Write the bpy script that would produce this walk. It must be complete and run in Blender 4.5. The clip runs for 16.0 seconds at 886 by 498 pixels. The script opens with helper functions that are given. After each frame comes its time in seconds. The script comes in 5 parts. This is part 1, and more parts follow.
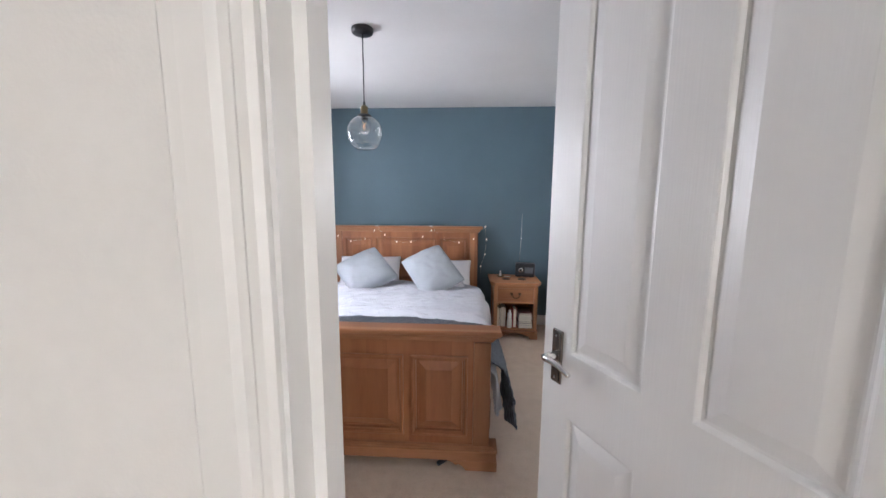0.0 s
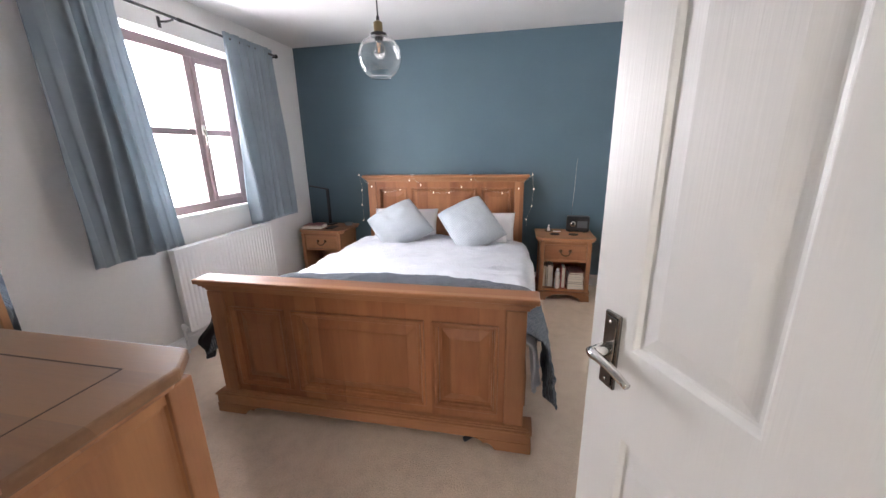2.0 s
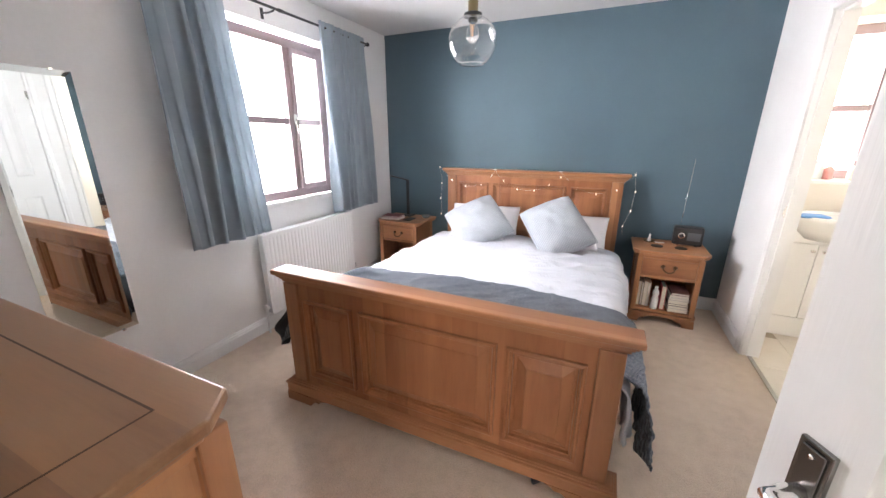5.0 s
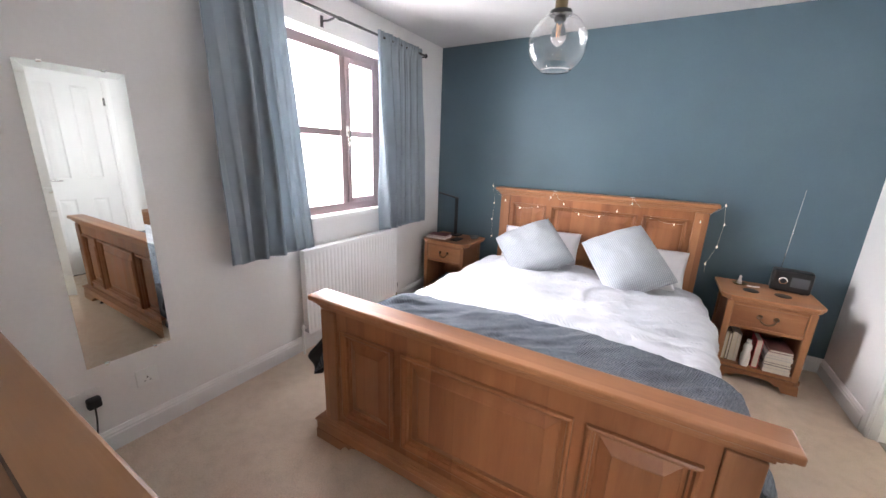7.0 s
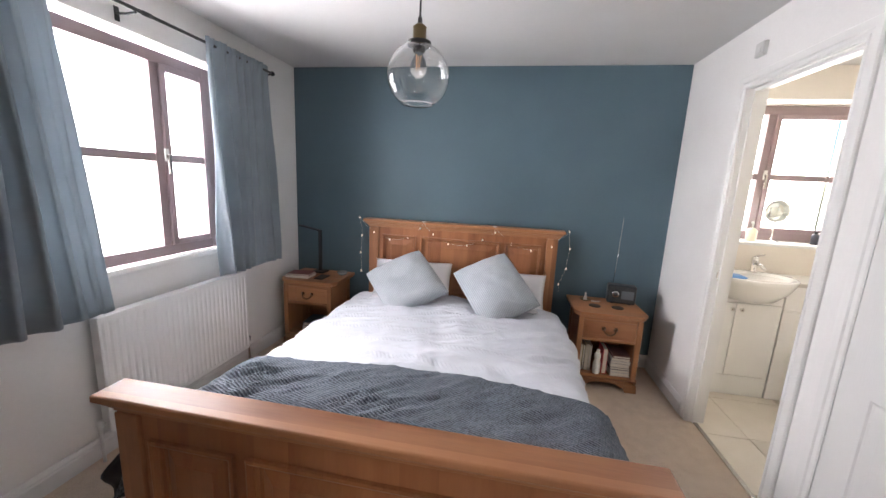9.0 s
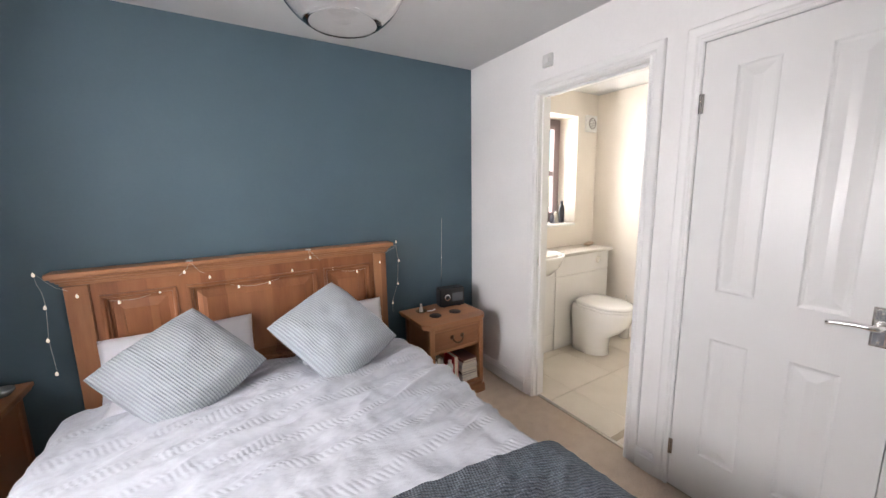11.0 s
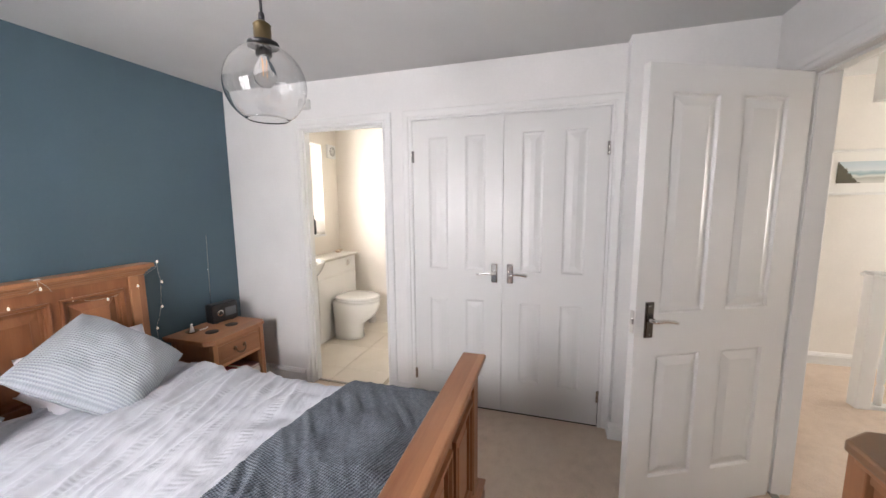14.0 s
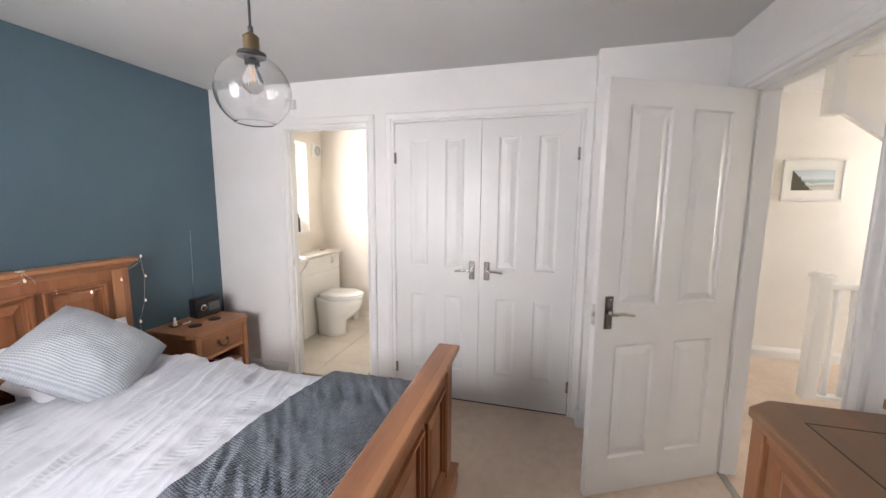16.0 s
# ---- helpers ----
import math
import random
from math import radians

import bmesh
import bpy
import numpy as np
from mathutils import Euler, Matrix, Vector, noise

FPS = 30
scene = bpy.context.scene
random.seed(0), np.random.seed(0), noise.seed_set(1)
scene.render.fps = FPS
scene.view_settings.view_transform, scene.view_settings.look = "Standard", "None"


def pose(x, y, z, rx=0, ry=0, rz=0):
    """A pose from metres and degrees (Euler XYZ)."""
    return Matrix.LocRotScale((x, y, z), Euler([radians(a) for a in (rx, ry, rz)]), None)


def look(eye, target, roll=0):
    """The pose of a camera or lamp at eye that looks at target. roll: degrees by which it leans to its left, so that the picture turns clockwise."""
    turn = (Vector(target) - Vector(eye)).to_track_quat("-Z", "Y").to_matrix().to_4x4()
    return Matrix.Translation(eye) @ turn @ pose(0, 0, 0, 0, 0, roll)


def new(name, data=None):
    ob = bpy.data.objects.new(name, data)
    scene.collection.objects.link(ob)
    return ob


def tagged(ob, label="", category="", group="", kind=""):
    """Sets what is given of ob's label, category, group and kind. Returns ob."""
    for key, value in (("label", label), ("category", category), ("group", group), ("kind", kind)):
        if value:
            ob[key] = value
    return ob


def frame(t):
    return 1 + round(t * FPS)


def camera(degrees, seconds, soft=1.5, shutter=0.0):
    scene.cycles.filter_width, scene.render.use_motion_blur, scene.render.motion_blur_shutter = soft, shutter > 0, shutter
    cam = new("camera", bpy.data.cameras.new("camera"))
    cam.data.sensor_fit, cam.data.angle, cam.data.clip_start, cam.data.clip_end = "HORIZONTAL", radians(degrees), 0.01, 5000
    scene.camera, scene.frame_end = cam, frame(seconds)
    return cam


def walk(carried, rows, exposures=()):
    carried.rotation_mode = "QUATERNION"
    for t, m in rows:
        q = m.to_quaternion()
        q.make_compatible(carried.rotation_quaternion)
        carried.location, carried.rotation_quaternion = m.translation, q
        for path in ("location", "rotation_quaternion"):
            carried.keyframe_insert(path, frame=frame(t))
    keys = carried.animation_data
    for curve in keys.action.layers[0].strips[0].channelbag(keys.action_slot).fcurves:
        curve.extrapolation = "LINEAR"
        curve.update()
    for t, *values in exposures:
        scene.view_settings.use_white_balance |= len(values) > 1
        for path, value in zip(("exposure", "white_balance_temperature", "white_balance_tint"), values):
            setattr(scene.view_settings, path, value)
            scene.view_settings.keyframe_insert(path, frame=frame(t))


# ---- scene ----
cam = camera(101.6, 16.0)
PATH = [
    (0, (0.641, 0.544, 1.399), (0.521, 2.52, 1.118), 0.3),
    (0.2, (0.672, 0.585, 1.363), (0.608, 2.563, 1.075), 0.2),
    (0.5, (0.699, 0.699, 1.35), (0.653, 2.673, 1.032), -0.5),
    (1, (0.705, 0.845, 1.341), (0.612, 2.808, 0.971), -1.0),
    (1.5, (0.717, 0.892, 1.334), (0.458, 2.82, 0.872), -1.4),
    (2, (0.722, 0.869, 1.333), (0.329, 2.757, 0.804), -1.1),
    (2.5, (0.714, 0.865, 1.297), (0.274, 2.726, 0.711), -0.4),
    (3, (0.709, 0.884, 1.319), (0.232, 2.704, 0.641), 0.5),
    (3.5, (0.716, 0.899, 1.336), (0.167, 2.705, 0.676), 0.7),
    (4, (0.728, 0.919, 1.337), (0.112, 2.713, 0.702), 0.5),
    (4.5, (0.725, 0.949, 1.352), (-0.018, 2.705, 0.749), 0.2),
    (5, (0.643, 1.062, 1.371), (-0.135, 2.809, 0.786), 0.2),
    (5.2, (0.61, 1.097, 1.373), (-0.175, 2.844, 0.796), 0.1),
    (7.3, (0.414, 1.295, 1.376), (-0.569, 2.964, 0.876), 2.3),
    (7.5, (0.397, 1.329, 1.391), (-0.51, 3.044, 0.908), 2.3),
    (8, (0.445, 1.39, 1.423), (-0.231, 3.222, 0.99), 1.3),
    (8.2, (0.428, 1.396, 1.424), (-0.131, 3.271, 1.01), 1.8),
    (10.3, (0.115, 1.949, 1.432), (0.498, 3.888, 1.125), 2.5),
    (10.5, (0.005, 2.063, 1.421), (0.708, 3.915, 1.149), 1.6),
    (11, (-0.134, 2.118, 1.429), (0.896, 3.803, 1.113), -1.0),
    (11.5, (-0.258, 2.055, 1.434), (1.109, 3.489, 1.163), -0.5),
    (12, (-0.447, 2.068, 1.456), (1.123, 3.277, 1.182), -0.1),
    (12.5, (-0.62, 2.104, 1.449), (1.09, 3.113, 1.203), -0.5),
    (13, (-0.679, 2.058, 1.454), (1.168, 2.784, 1.209), -0.9),
    (13.5, (-0.727, 2.008, 1.457), (1.168, 2.594, 1.2), -0.6),
    (14, (-0.774, 1.96, 1.458), (1.124, 2.536, 1.199), -0.5),
    (14.5, (-0.812, 1.936, 1.469), (1.086, 2.509, 1.208), -0.3),
    (15, (-0.85, 1.896, 1.462), (1.059, 2.437, 1.207), 0.3),
    (15.5, (-0.862, 1.884, 1.458), (1.055, 2.392, 1.201), 0.4),
    (16, (-0.866, 1.886, 1.455), (1.052, 2.39, 1.198), 0.4),
]
EXPOSURES = [(0, 0.28, 6050, 10), (1.5, 0.52, 6350, 10), (4, 0.78, 6500, 10), (5, 0.92, 6500, 10), (7.5, 0.70, 6500, 10), (8, 0.52, 6500, 10), (10.5, 0.10, 6600, 10), (11, 0.14, 6600, 10), (12.5, 0.12, 6600, 10), (16, 0.20, 6600, 10)]
walk(cam, [(t, look(eye, target, roll)) for t, eye, target, roll in PATH], EXPOSURES)

# ---- world, sky light and window lamps ----
world = bpy.data.worlds.new("world")
scene.world = world
world.use_nodes = True
wn = world.node_tree
sky = wn.nodes.new("ShaderNodeTexSky")
sky.sky_type, sky.sun_disc = "NISHITA", False
sky.sun_elevation, sky.sun_rotation = radians(40), radians(250)
wn.links.new(sky.outputs[0], wn.nodes["Background"].inputs[0])
wn.nodes["Background"].inputs[1].default_value = 0.14


def area(name, eye, target, w, h, power, colour):
    data = bpy.data.lights.new(name, "AREA")
    data.shape, data.size, data.size_y, data.energy, data.color = "RECTANGLE", w, h, power, colour
    ob = new(name, data)
    ob.matrix_world = look(eye, target)
    return ob


sun_data = bpy.data.lights.new("sun", "SUN")
sun_data.energy, sun_data.angle, sun_data.color = 1.0, radians(15), (1.0, 0.96, 0.9)
new("sun", sun_data).matrix_world = look((0, 0, 10), (-4.5, 6.5, 0))
area("bedroom_window_light", (-1.84, 3.1, 1.50), (0.0, 3.1, 1.20), 1.30, 1.40, 118, (0.985, 0.955, 1.0))
area("ensuite_window_light", (2.40, 4.86, 1.60), (2.40, 3.0, 1.60), 0.84, 0.98, 33, (1.0, 0.97, 0.95))
# Landing lamp stretched past the likely window, added to brighten the stair side.
area("landing_fill_light", (2.30, -2.28, 1.45), (2.30, 0.0, 1.45), 1.65, 1.1, 52, (1.0, 0.955, 0.91))


# ---- materials ----
def mat(name, colour, rough=0.5, metal=0.0, **inputs):
    m = bpy.data.materials.new(name)
    m.use_nodes = True
    b = m.node_tree.nodes["Principled BSDF"]
    b.inputs["Base Color"].default_value = (*colour, 1)
    b.inputs["Roughness"].default_value = rough
    b.inputs["Metallic"].default_value = metal
    for k, v in inputs.items():
        b.inputs[k.replace("_", " ")].default_value = v
    return m


class Nodes:
    """Short ways to add nodes to a material."""

    def __init__(self, m):
        self.t = m.node_tree
        self.b = self.t.nodes["Principled BSDF"]

    def add(self, kind, links=(), **props):
        n = self.t.nodes.new(kind)
        for k, v in props.items():
            if k in n.inputs:
                n.inputs[k].default_value = v
        for k, v in links:
            self.t.links.new(v, n.inputs[k])
        return n

    def coords(self, scale=(1, 1, 1), kind="Object", rot=(0, 0, 0)):
        c = self.t.nodes.new("ShaderNodeTexCoord")
        m = self.t.nodes.new("ShaderNodeMapping")
        m.inputs["Scale"].default_value = scale
        m.inputs["Rotation"].default_value = rot
        self.t.links.new(c.outputs[kind], m.inputs[0])
        return m.outputs[0]

    def noise(self, vec, scale, detail=3.0, rough=0.5):
        return self.add("ShaderNodeTexNoise", [("Vector", vec)], Scale=scale, Detail=detail, Roughness=rough).outputs[0]

    def ramp(self, fac, stops):
        n = self.add("ShaderNodeValToRGB", [(0, fac)])
        while len(n.color_ramp.elements) < len(stops):
            n.color_ramp.elements.new(0.5)
        for e, (p, c) in zip(n.color_ramp.elements, stops):
            e.position, e.color = p, (*c, 1) if len(c) == 3 else c
        return n.outputs[0]

    def math(self, op, a, b=0.0):
        n = self.t.nodes.new("ShaderNodeMath")
        n.operation = op
        for i, v in enumerate((a, b)):
            if isinstance(v, (int, float)):
                n.inputs[i].default_value = v
            else:
                self.t.links.new(v, n.inputs[i])
        return n.outputs[0]

    def mix(self, fac, a, b, mode="MIX"):
        n = self.t.nodes.new("ShaderNodeMix")
        n.data_type, n.blend_type = "RGBA", mode
        for i, v in ((0, fac), (6, a), (7, b)):
            if isinstance(v, (int, float)):
                n.inputs[i].default_value = v
            elif isinstance(v, tuple):
                n.inputs[i].default_value = (*v, 1)
            else:
                self.t.links.new(v, n.inputs[i])
        return n.outputs[2]

    def bump(self, height, strength=0.3, distance=0.002, normal=None):
        n = self.add("ShaderNodeBump", [("Height", height)], Strength=strength, Distance=distance)
        if normal is not None:
            self.t.links.new(normal, n.inputs["Normal"])
        return n.outputs[0]

    def colour(self, s):
        self.t.links.new(s, self.b.inputs["Base Color"])

    def rough(self, s):
        self.t.links.new(s, self.b.inputs["Roughness"])

    def normal(self, s):
        self.t.links.new(s, self.b.inputs["Normal"])


def painted(name, colour, rough=0.6, fleck=0.04, bump=0.12):
    """Emulsion paint on plaster: roller stipple, faint patches."""
    m = mat(name, colour, rough)
    n = Nodes(m)
    v = n.coords()
    patch = n.noise(v, 1.7, 4)
    fine = n.noise(v, 60, 3)
    dark = tuple(c * (1 - fleck * 2) for c in colour)
    light = tuple(min(1, c * (1 + fleck)) for c in colour)
    n.colour(n.ramp(n.math("ADD", n.math("MULTIPLY", patch, 0.8), n.math("MULTIPLY", fine, 0.2)), [(0.3, dark), (0.7, light)]))
    stip = n.noise(v, 260, 2)
    n.normal(n.bump(n.math("ADD", stip, n.math("MULTIPLY", n.noise(v, 14, 2), 1.5)), bump, 0.002))
    return m


def gloss(name, colour, grain=False):
    """Satin paint; pressed doors carry a false wood grain."""
    m = mat(name, colour, 0.32)
    n = Nodes(m)
    v = n.coords((1, 1, 1))
    n.colour(n.ramp(n.noise(v, 3.1, 4), [(0.3, tuple(c * 0.95 for c in colour)), (0.75, colour)]))
    if grain:
        g = n.noise(n.coords((220, 220, 5)), 1.0, 3)
        n.normal(n.bump(g, 0.45, 0.0012))
    else:
        n.normal(n.bump(n.noise(v, 45, 3), 0.1, 0.001))
    n.rough(n.ramp(n.noise(v, 9, 3), [(0.3, (0.28,) * 3), (0.8, (0.42,) * 3)]))
    return m


def oak(name, axis, light=(0.43, 0.202, 0.094), dark=(0.21, 0.080, 0.034), stave=0.085, rough=0.42):
    """Waxed oak boards: grain runs along the axis, staves lie side by side."""
    m = mat(name, light, rough)
    n = Nodes(m)
    c = n.coords()
    sep = n.add("ShaderNodeSeparateXYZ", [(0, c)])
    ax = {"x": 0, "y": 1, "z": 2}[axis]
    along = sep.outputs[ax]
    others = [sep.outputs[i] for i in range(3) if i != ax]
    cross = n.math("ADD", others[0], n.math("MULTIPLY", others[1], 0.35))
    cell = n.math("FLOOR", n.math("DIVIDE", cross, stave))
    info = n.t.nodes.new("ShaderNodeObjectInfo")
    seed = n.math("ADD", cell, n.math("MULTIPLY", info.outputs["Random"], 57.0))
    white = n.t.nodes.new("ShaderNodeTexWhiteNoise")
    white.noise_dimensions = "1D"
    n.t.links.new(seed, white.inputs["W"])
    comb = n.t.nodes.new("ShaderNodeCombineXYZ")
    n.t.links.new(n.math("MULTIPLY", along, 1.6), comb.inputs[0])
    n.t.links.new(n.math("MULTIPLY", others[0], 13.0), comb.inputs[1])
    n.t.links.new(n.math("ADD", n.math("MULTIPLY", others[1], 13.0), n.math("MULTIPLY", white.outputs[0], 31.0)), comb.inputs[2])
    warp = n.noise(comb.outputs[0], 1.0, 6, 0.62)
    comb2 = n.t.nodes.new("ShaderNodeCombineXYZ")
    n.t.links.new(n.math("MULTIPLY", along, 9.0), comb2.inputs[0])
    n.t.links.new(n.math("MULTIPLY", others[0], 210.0), comb2.inputs[1])
    n.t.links.new(n.math("MULTIPLY", others[1], 210.0), comb2.inputs[2])
    pore = n.noise(comb2.outputs[0], 1.0, 3)
    tone = n.math("ADD", n.math("MULTIPLY", white.outputs[0], 0.34), n.math("MULTIPLY", warp, 0.86))
    tone = n.math("ADD", n.math("ADD", tone, n.math("MULTIPLY", pore, 0.13)), -0.17)
    mid = tuple((a + b) / 2 for a, b in zip(light, dark))
    n.colour(n.ramp(tone, [(0.15, dark), (0.45, mid), (0.85, light)]))
    n.rough(n.ramp(warp, [(0.3, (rough - 0.07,) * 3), (0.7, (rough + 0.1,) * 3)]))
    n.normal(n.bump(n.math("ADD", pore, warp), 0.22, 0.0006))
    return m


M_white = painted("wall_white", (0.79, 0.78, 0.765))
M_blue = painted("wall_blue", (0.076, 0.124, 0.153), 0.62, 0.05)
M_cream = painted("wall_cream", (0.80, 0.745, 0.665))
M_landing = painted("wall_landing", (0.80, 0.768, 0.722))
# White ceiling paint greyed: the weaker light overhead is put into the colour.
M_ceiling = painted("ceiling_white_dimmed", (0.61, 0.605, 0.595), 0.75, 0.03, 0.2)
M_trim = gloss("trim_white", (0.78, 0.775, 0.76))
M_door = gloss("door_white", (0.72, 0.715, 0.70), True)
M_oakx, M_oakz, M_oaky = oak("oak_long", "x"), oak("oak_upright", "z"), oak("oak_deep", "y")
M_oakpanel = oak("oak_panel", "z", (0.37, 0.155, 0.066), (0.17, 0.058, 0.022), 0.11)
M_chesttop = oak("chest_top", "x", (0.31, 0.162, 0.076), (0.150, 0.070, 0.030), 0.12, 0.38)
M_chestside = oak("chest_side", "z", (0.52, 0.255, 0.110), (0.27, 0.105, 0.042), 0.10)
M_darkbrown = mat("dark_brown", (0.06, 0.03, 0.015), 0.7)
M_chrome = mat("chrome", (0.80, 0.79, 0.77), 0.13, 1.0)
# Nickel darkened: the door plates' dark reflection is put into their colour.
M_nickel_reflect = mat("nickel_dark_reflection", (0.24, 0.23, 0.22), 0.22, 1.0)
M_nickel = mat("brushed_nickel", (0.44, 0.42, 0.39), 0.26, 1.0)
M_brass = mat("aged_brass", (0.19, 0.145, 0.08), 0.36, 1.0)
M_bronze = mat("dark_bronze", (0.14, 0.085, 0.05), 0.4, 0.85)
M_black = mat("black_metal", (0.018, 0.018, 0.02), 0.42)
M_plasticb = mat("black_plastic", (0.014, 0.014, 0.016), 0.42)
M_plasticw = mat("white_plastic", (0.78, 0.78, 0.76), 0.35)
M_ceramic = mat("white_ceramic", (0.83, 0.82, 0.79), 0.08, Coat_Weight=0.6)
M_mirror = mat("mirror_glass", (0.74, 0.78, 0.76), 0.015, 1.0)
M_glass = mat("clear_glass", (1, 1, 1), 0.0, Transmission_Weight=1.0, IOR=1.14, Coat_Weight=1.0, Coat_Roughness=0.01)
M_pane = mat("window_glass", (1, 1, 1), 0.0, Transmission_Weight=1.0, IOR=1.1)
M_radiator = mat("radiator_enamel", (0.80, 0.80, 0.79), 0.3)
M_filament = mat("filament", (0.9, 0.5, 0.2), 0.4, Emission_Color=(1, 0.5, 0.2, 1), Emission_Strength=0.6)
M_bulb = mat("fairy_bulb", (1, 0.93, 0.85), 0.3, Emission_Color=(1.0, 0.82, 0.62, 1), Emission_Strength=0.7)
M_wire = mat("clear_wire", (0.62, 0.60, 0.56), 0.4)


def carpet_material():
    m = mat("carpet", (0.46, 0.37, 0.29), 0.95)
    n = Nodes(m)
    v = n.coords()
    tuft = n.add("ShaderNodeTexVoronoi", [("Vector", v)], Scale=230.0).outputs[0]
    fine = n.noise(v, 420, 2)
    big = n.noise(v, 2.3, 4)
    mid = n.noise(v, 17, 4)
    tone = n.math("ADD", n.math("ADD", n.math("MULTIPLY", big, 0.35), n.math("MULTIPLY", mid, 0.3)), n.math("MULTIPLY", n.noise(v, 130, 2), 0.35))
    n.colour(n.ramp(tone, [(0.32, (0.55, 0.42, 0.315)), (0.5, (0.70, 0.55, 0.425)), (0.7, (0.79, 0.645, 0.515))]))
    h = n.math("ADD", n.math("MULTIPLY", tuft, 1.0), n.math("ADD", fine, n.math("MULTIPLY", mid, 1.2)))
    n.normal(n.bump(h, 0.9, 0.005))
    m.node_tree.nodes["Principled BSDF"].inputs["Sheen Weight"].default_value = 0.25
    return m


def cloth(name, colour, weave=900, rough=0.9, fleck=0.08, bump=0.25):
    m = mat(name, colour, rough, Sheen_Weight=0.2)
    n = Nodes(m)
    v = n.coords()
    n.colour(n.ramp(n.noise(v, 6, 4), [(0.3, tuple(c * (1 - fleck) for c in colour)), (0.7, tuple(min(1, c * (1 + fleck)) for c in colour))]))
    n.normal(n.bump(n.noise(v, weave, 2), bump, 0.001))
    return m


def ribbed(name, light, dark, pitch, axis=0, depth=0.004, wobble=0.0, tone_amt=0.5, zigzag=0.0, skew=0.0, mottle=0.0):
    """Corded cloth: soft ribs across, broken along their length by the knit."""
    m = mat(name, light, 0.92, Sheen_Weight=0.08)
    n = Nodes(m)
    v = n.coords()
    sep = n.add("ShaderNodeSeparateXYZ", [(0, v)])
    a, b = sep.outputs[axis], sep.outputs[1 - axis]
    if skew:
        a, b = n.math("ADD", a, n.math("MULTIPLY", b, skew)), n.math("ADD", b, n.math("MULTIPLY", a, -skew))
    if zigzag:
        a = n.math("ADD", a, n.math("MULTIPLY", n.math("PINGPONG", b, 0.016), zigzag))
    if wobble:
        a = n.math("ADD", a, n.math("MULTIPLY", n.noise(v, 7, 2), wobble))
    rib = n.math("ADD", n.math("MULTIPLY", n.math("SINE", n.math("MULTIPLY", a, 2 * math.pi / pitch)), 0.5), 0.5)
    knit = n.math("ADD", n.math("MULTIPLY", n.math("SINE", n.math("MULTIPLY", b, 2 * math.pi / (pitch * 0.9))), 0.5), 0.5)
    tone = n.math("ADD", n.math("ADD", n.math("MULTIPLY", n.math("MULTIPLY", rib, n.math("ADD", n.math("MULTIPLY", knit, 0.55), 0.5)), tone_amt), n.math("MULTIPLY", n.noise(v, 420, 2), 0.25)), n.math("MULTIPLY", n.noise(v, 12, 4), 0.35))
    if mottle:
        tone = n.math("ADD", tone, n.math("MULTIPLY", n.math("ADD", n.noise(v, 75, 4, 0.65), -0.5), mottle))
    n.colour(n.ramp(tone, [(0.15, dark), (0.75, light)]))
    n.normal(n.bump(n.math("ADD", rib, n.math("MULTIPLY", knit, 0.5)), 0.7, depth))
    return m


def duvet_material():
    m = mat("duvet_cover", (0.80, 0.80, 0.82), 0.9, Sheen_Weight=0.2)
    n = Nodes(m)
    v = n.coords()
    sep = n.add("ShaderNodeSeparateXYZ", [(0, v)])
    wave = n.math("SINE", n.math("ADD", n.math("MULTIPLY", sep.outputs[1], 2 * math.pi / 0.16), n.math("MULTIPLY", n.noise(v, 3, 2), 7.0)))
    band = n.ramp(wave, [(0.45, (0, 0, 0)), (0.95, (1, 1, 1))])
    slant = n.math("ADD", n.math("MULTIPLY", sep.outputs[0], 2 * math.pi / 0.023), n.math("ADD", n.math("MULTIPLY", sep.outputs[1], 150.0), n.math("MULTIPLY", n.noise(v, 9, 3), 5.0)))
    ridge = n.math("ADD", n.math("MULTIPLY", n.math("SINE", slant), 0.5), 0.5)
    pucker = n.math("MULTIPLY", ridge, band)
    creases = n.noise(n.coords((4.0, 9.0, 5), "Object", (0, 0, 0.45)), 1.0, 4, 0.55)
    n.colour(n.ramp(n.noise(v, 4, 3), [(0.3, (0.49, 0.51, 0.56)), (0.7, (0.565, 0.58, 0.625))]))
    nb = n.bump(n.math("ADD", n.math("MULTIPLY", pucker, 0.19), n.math("MULTIPLY", creases, 2.0)), 0.75, 0.013)
    n.normal(n.bump(n.noise(v, 900, 2), 0.2, 0.0006, nb))
    return m


M_carpet = carpet_material()
M_curtain = cloth("curtain_blue", (0.262, 0.308, 0.342), 700)
_n = Nodes(M_curtain)
_tr = _n.add("ShaderNodeBsdfTranslucent", Color=(0.44, 0.50, 0.54, 1))
_mx = _n.add("ShaderNodeMixShader", Fac=0.22)
_n.t.links.new(_n.b.outputs[0], _mx.inputs[1])
_n.t.links.new(_tr.outputs[0], _mx.inputs[2])
_n.t.links.new(_mx.outputs[0], _n.t.nodes["Material Output"].inputs[0])
M_duvet = duvet_material()
M_sheet = cloth("pillow_cotton", (0.70, 0.70, 0.735), 900, 0.9, 0.03)
M_cushion = ribbed("cushion_cord", (0.50, 0.535, 0.57), (0.30, 0.33, 0.365), 0.0115, 1, 0.005, 0.002, 0.52)
M_throw = ribbed("throw_knit", (0.165, 0.192, 0.230), (0.032, 0.042, 0.058), 0.0110, 1, 0.006, 0.008, 0.42, 0.0, 0.30, 1.1)
M_darkcloth = cloth("dark_cloth", (0.022, 0.024, 0.03), 300, 0.95)
# Rosewood brown lightened: glare from the window is painted into the base colour.
M_upvc = mat("rosewood_with_glare", (0.30, 0.225, 0.235), 0.3)


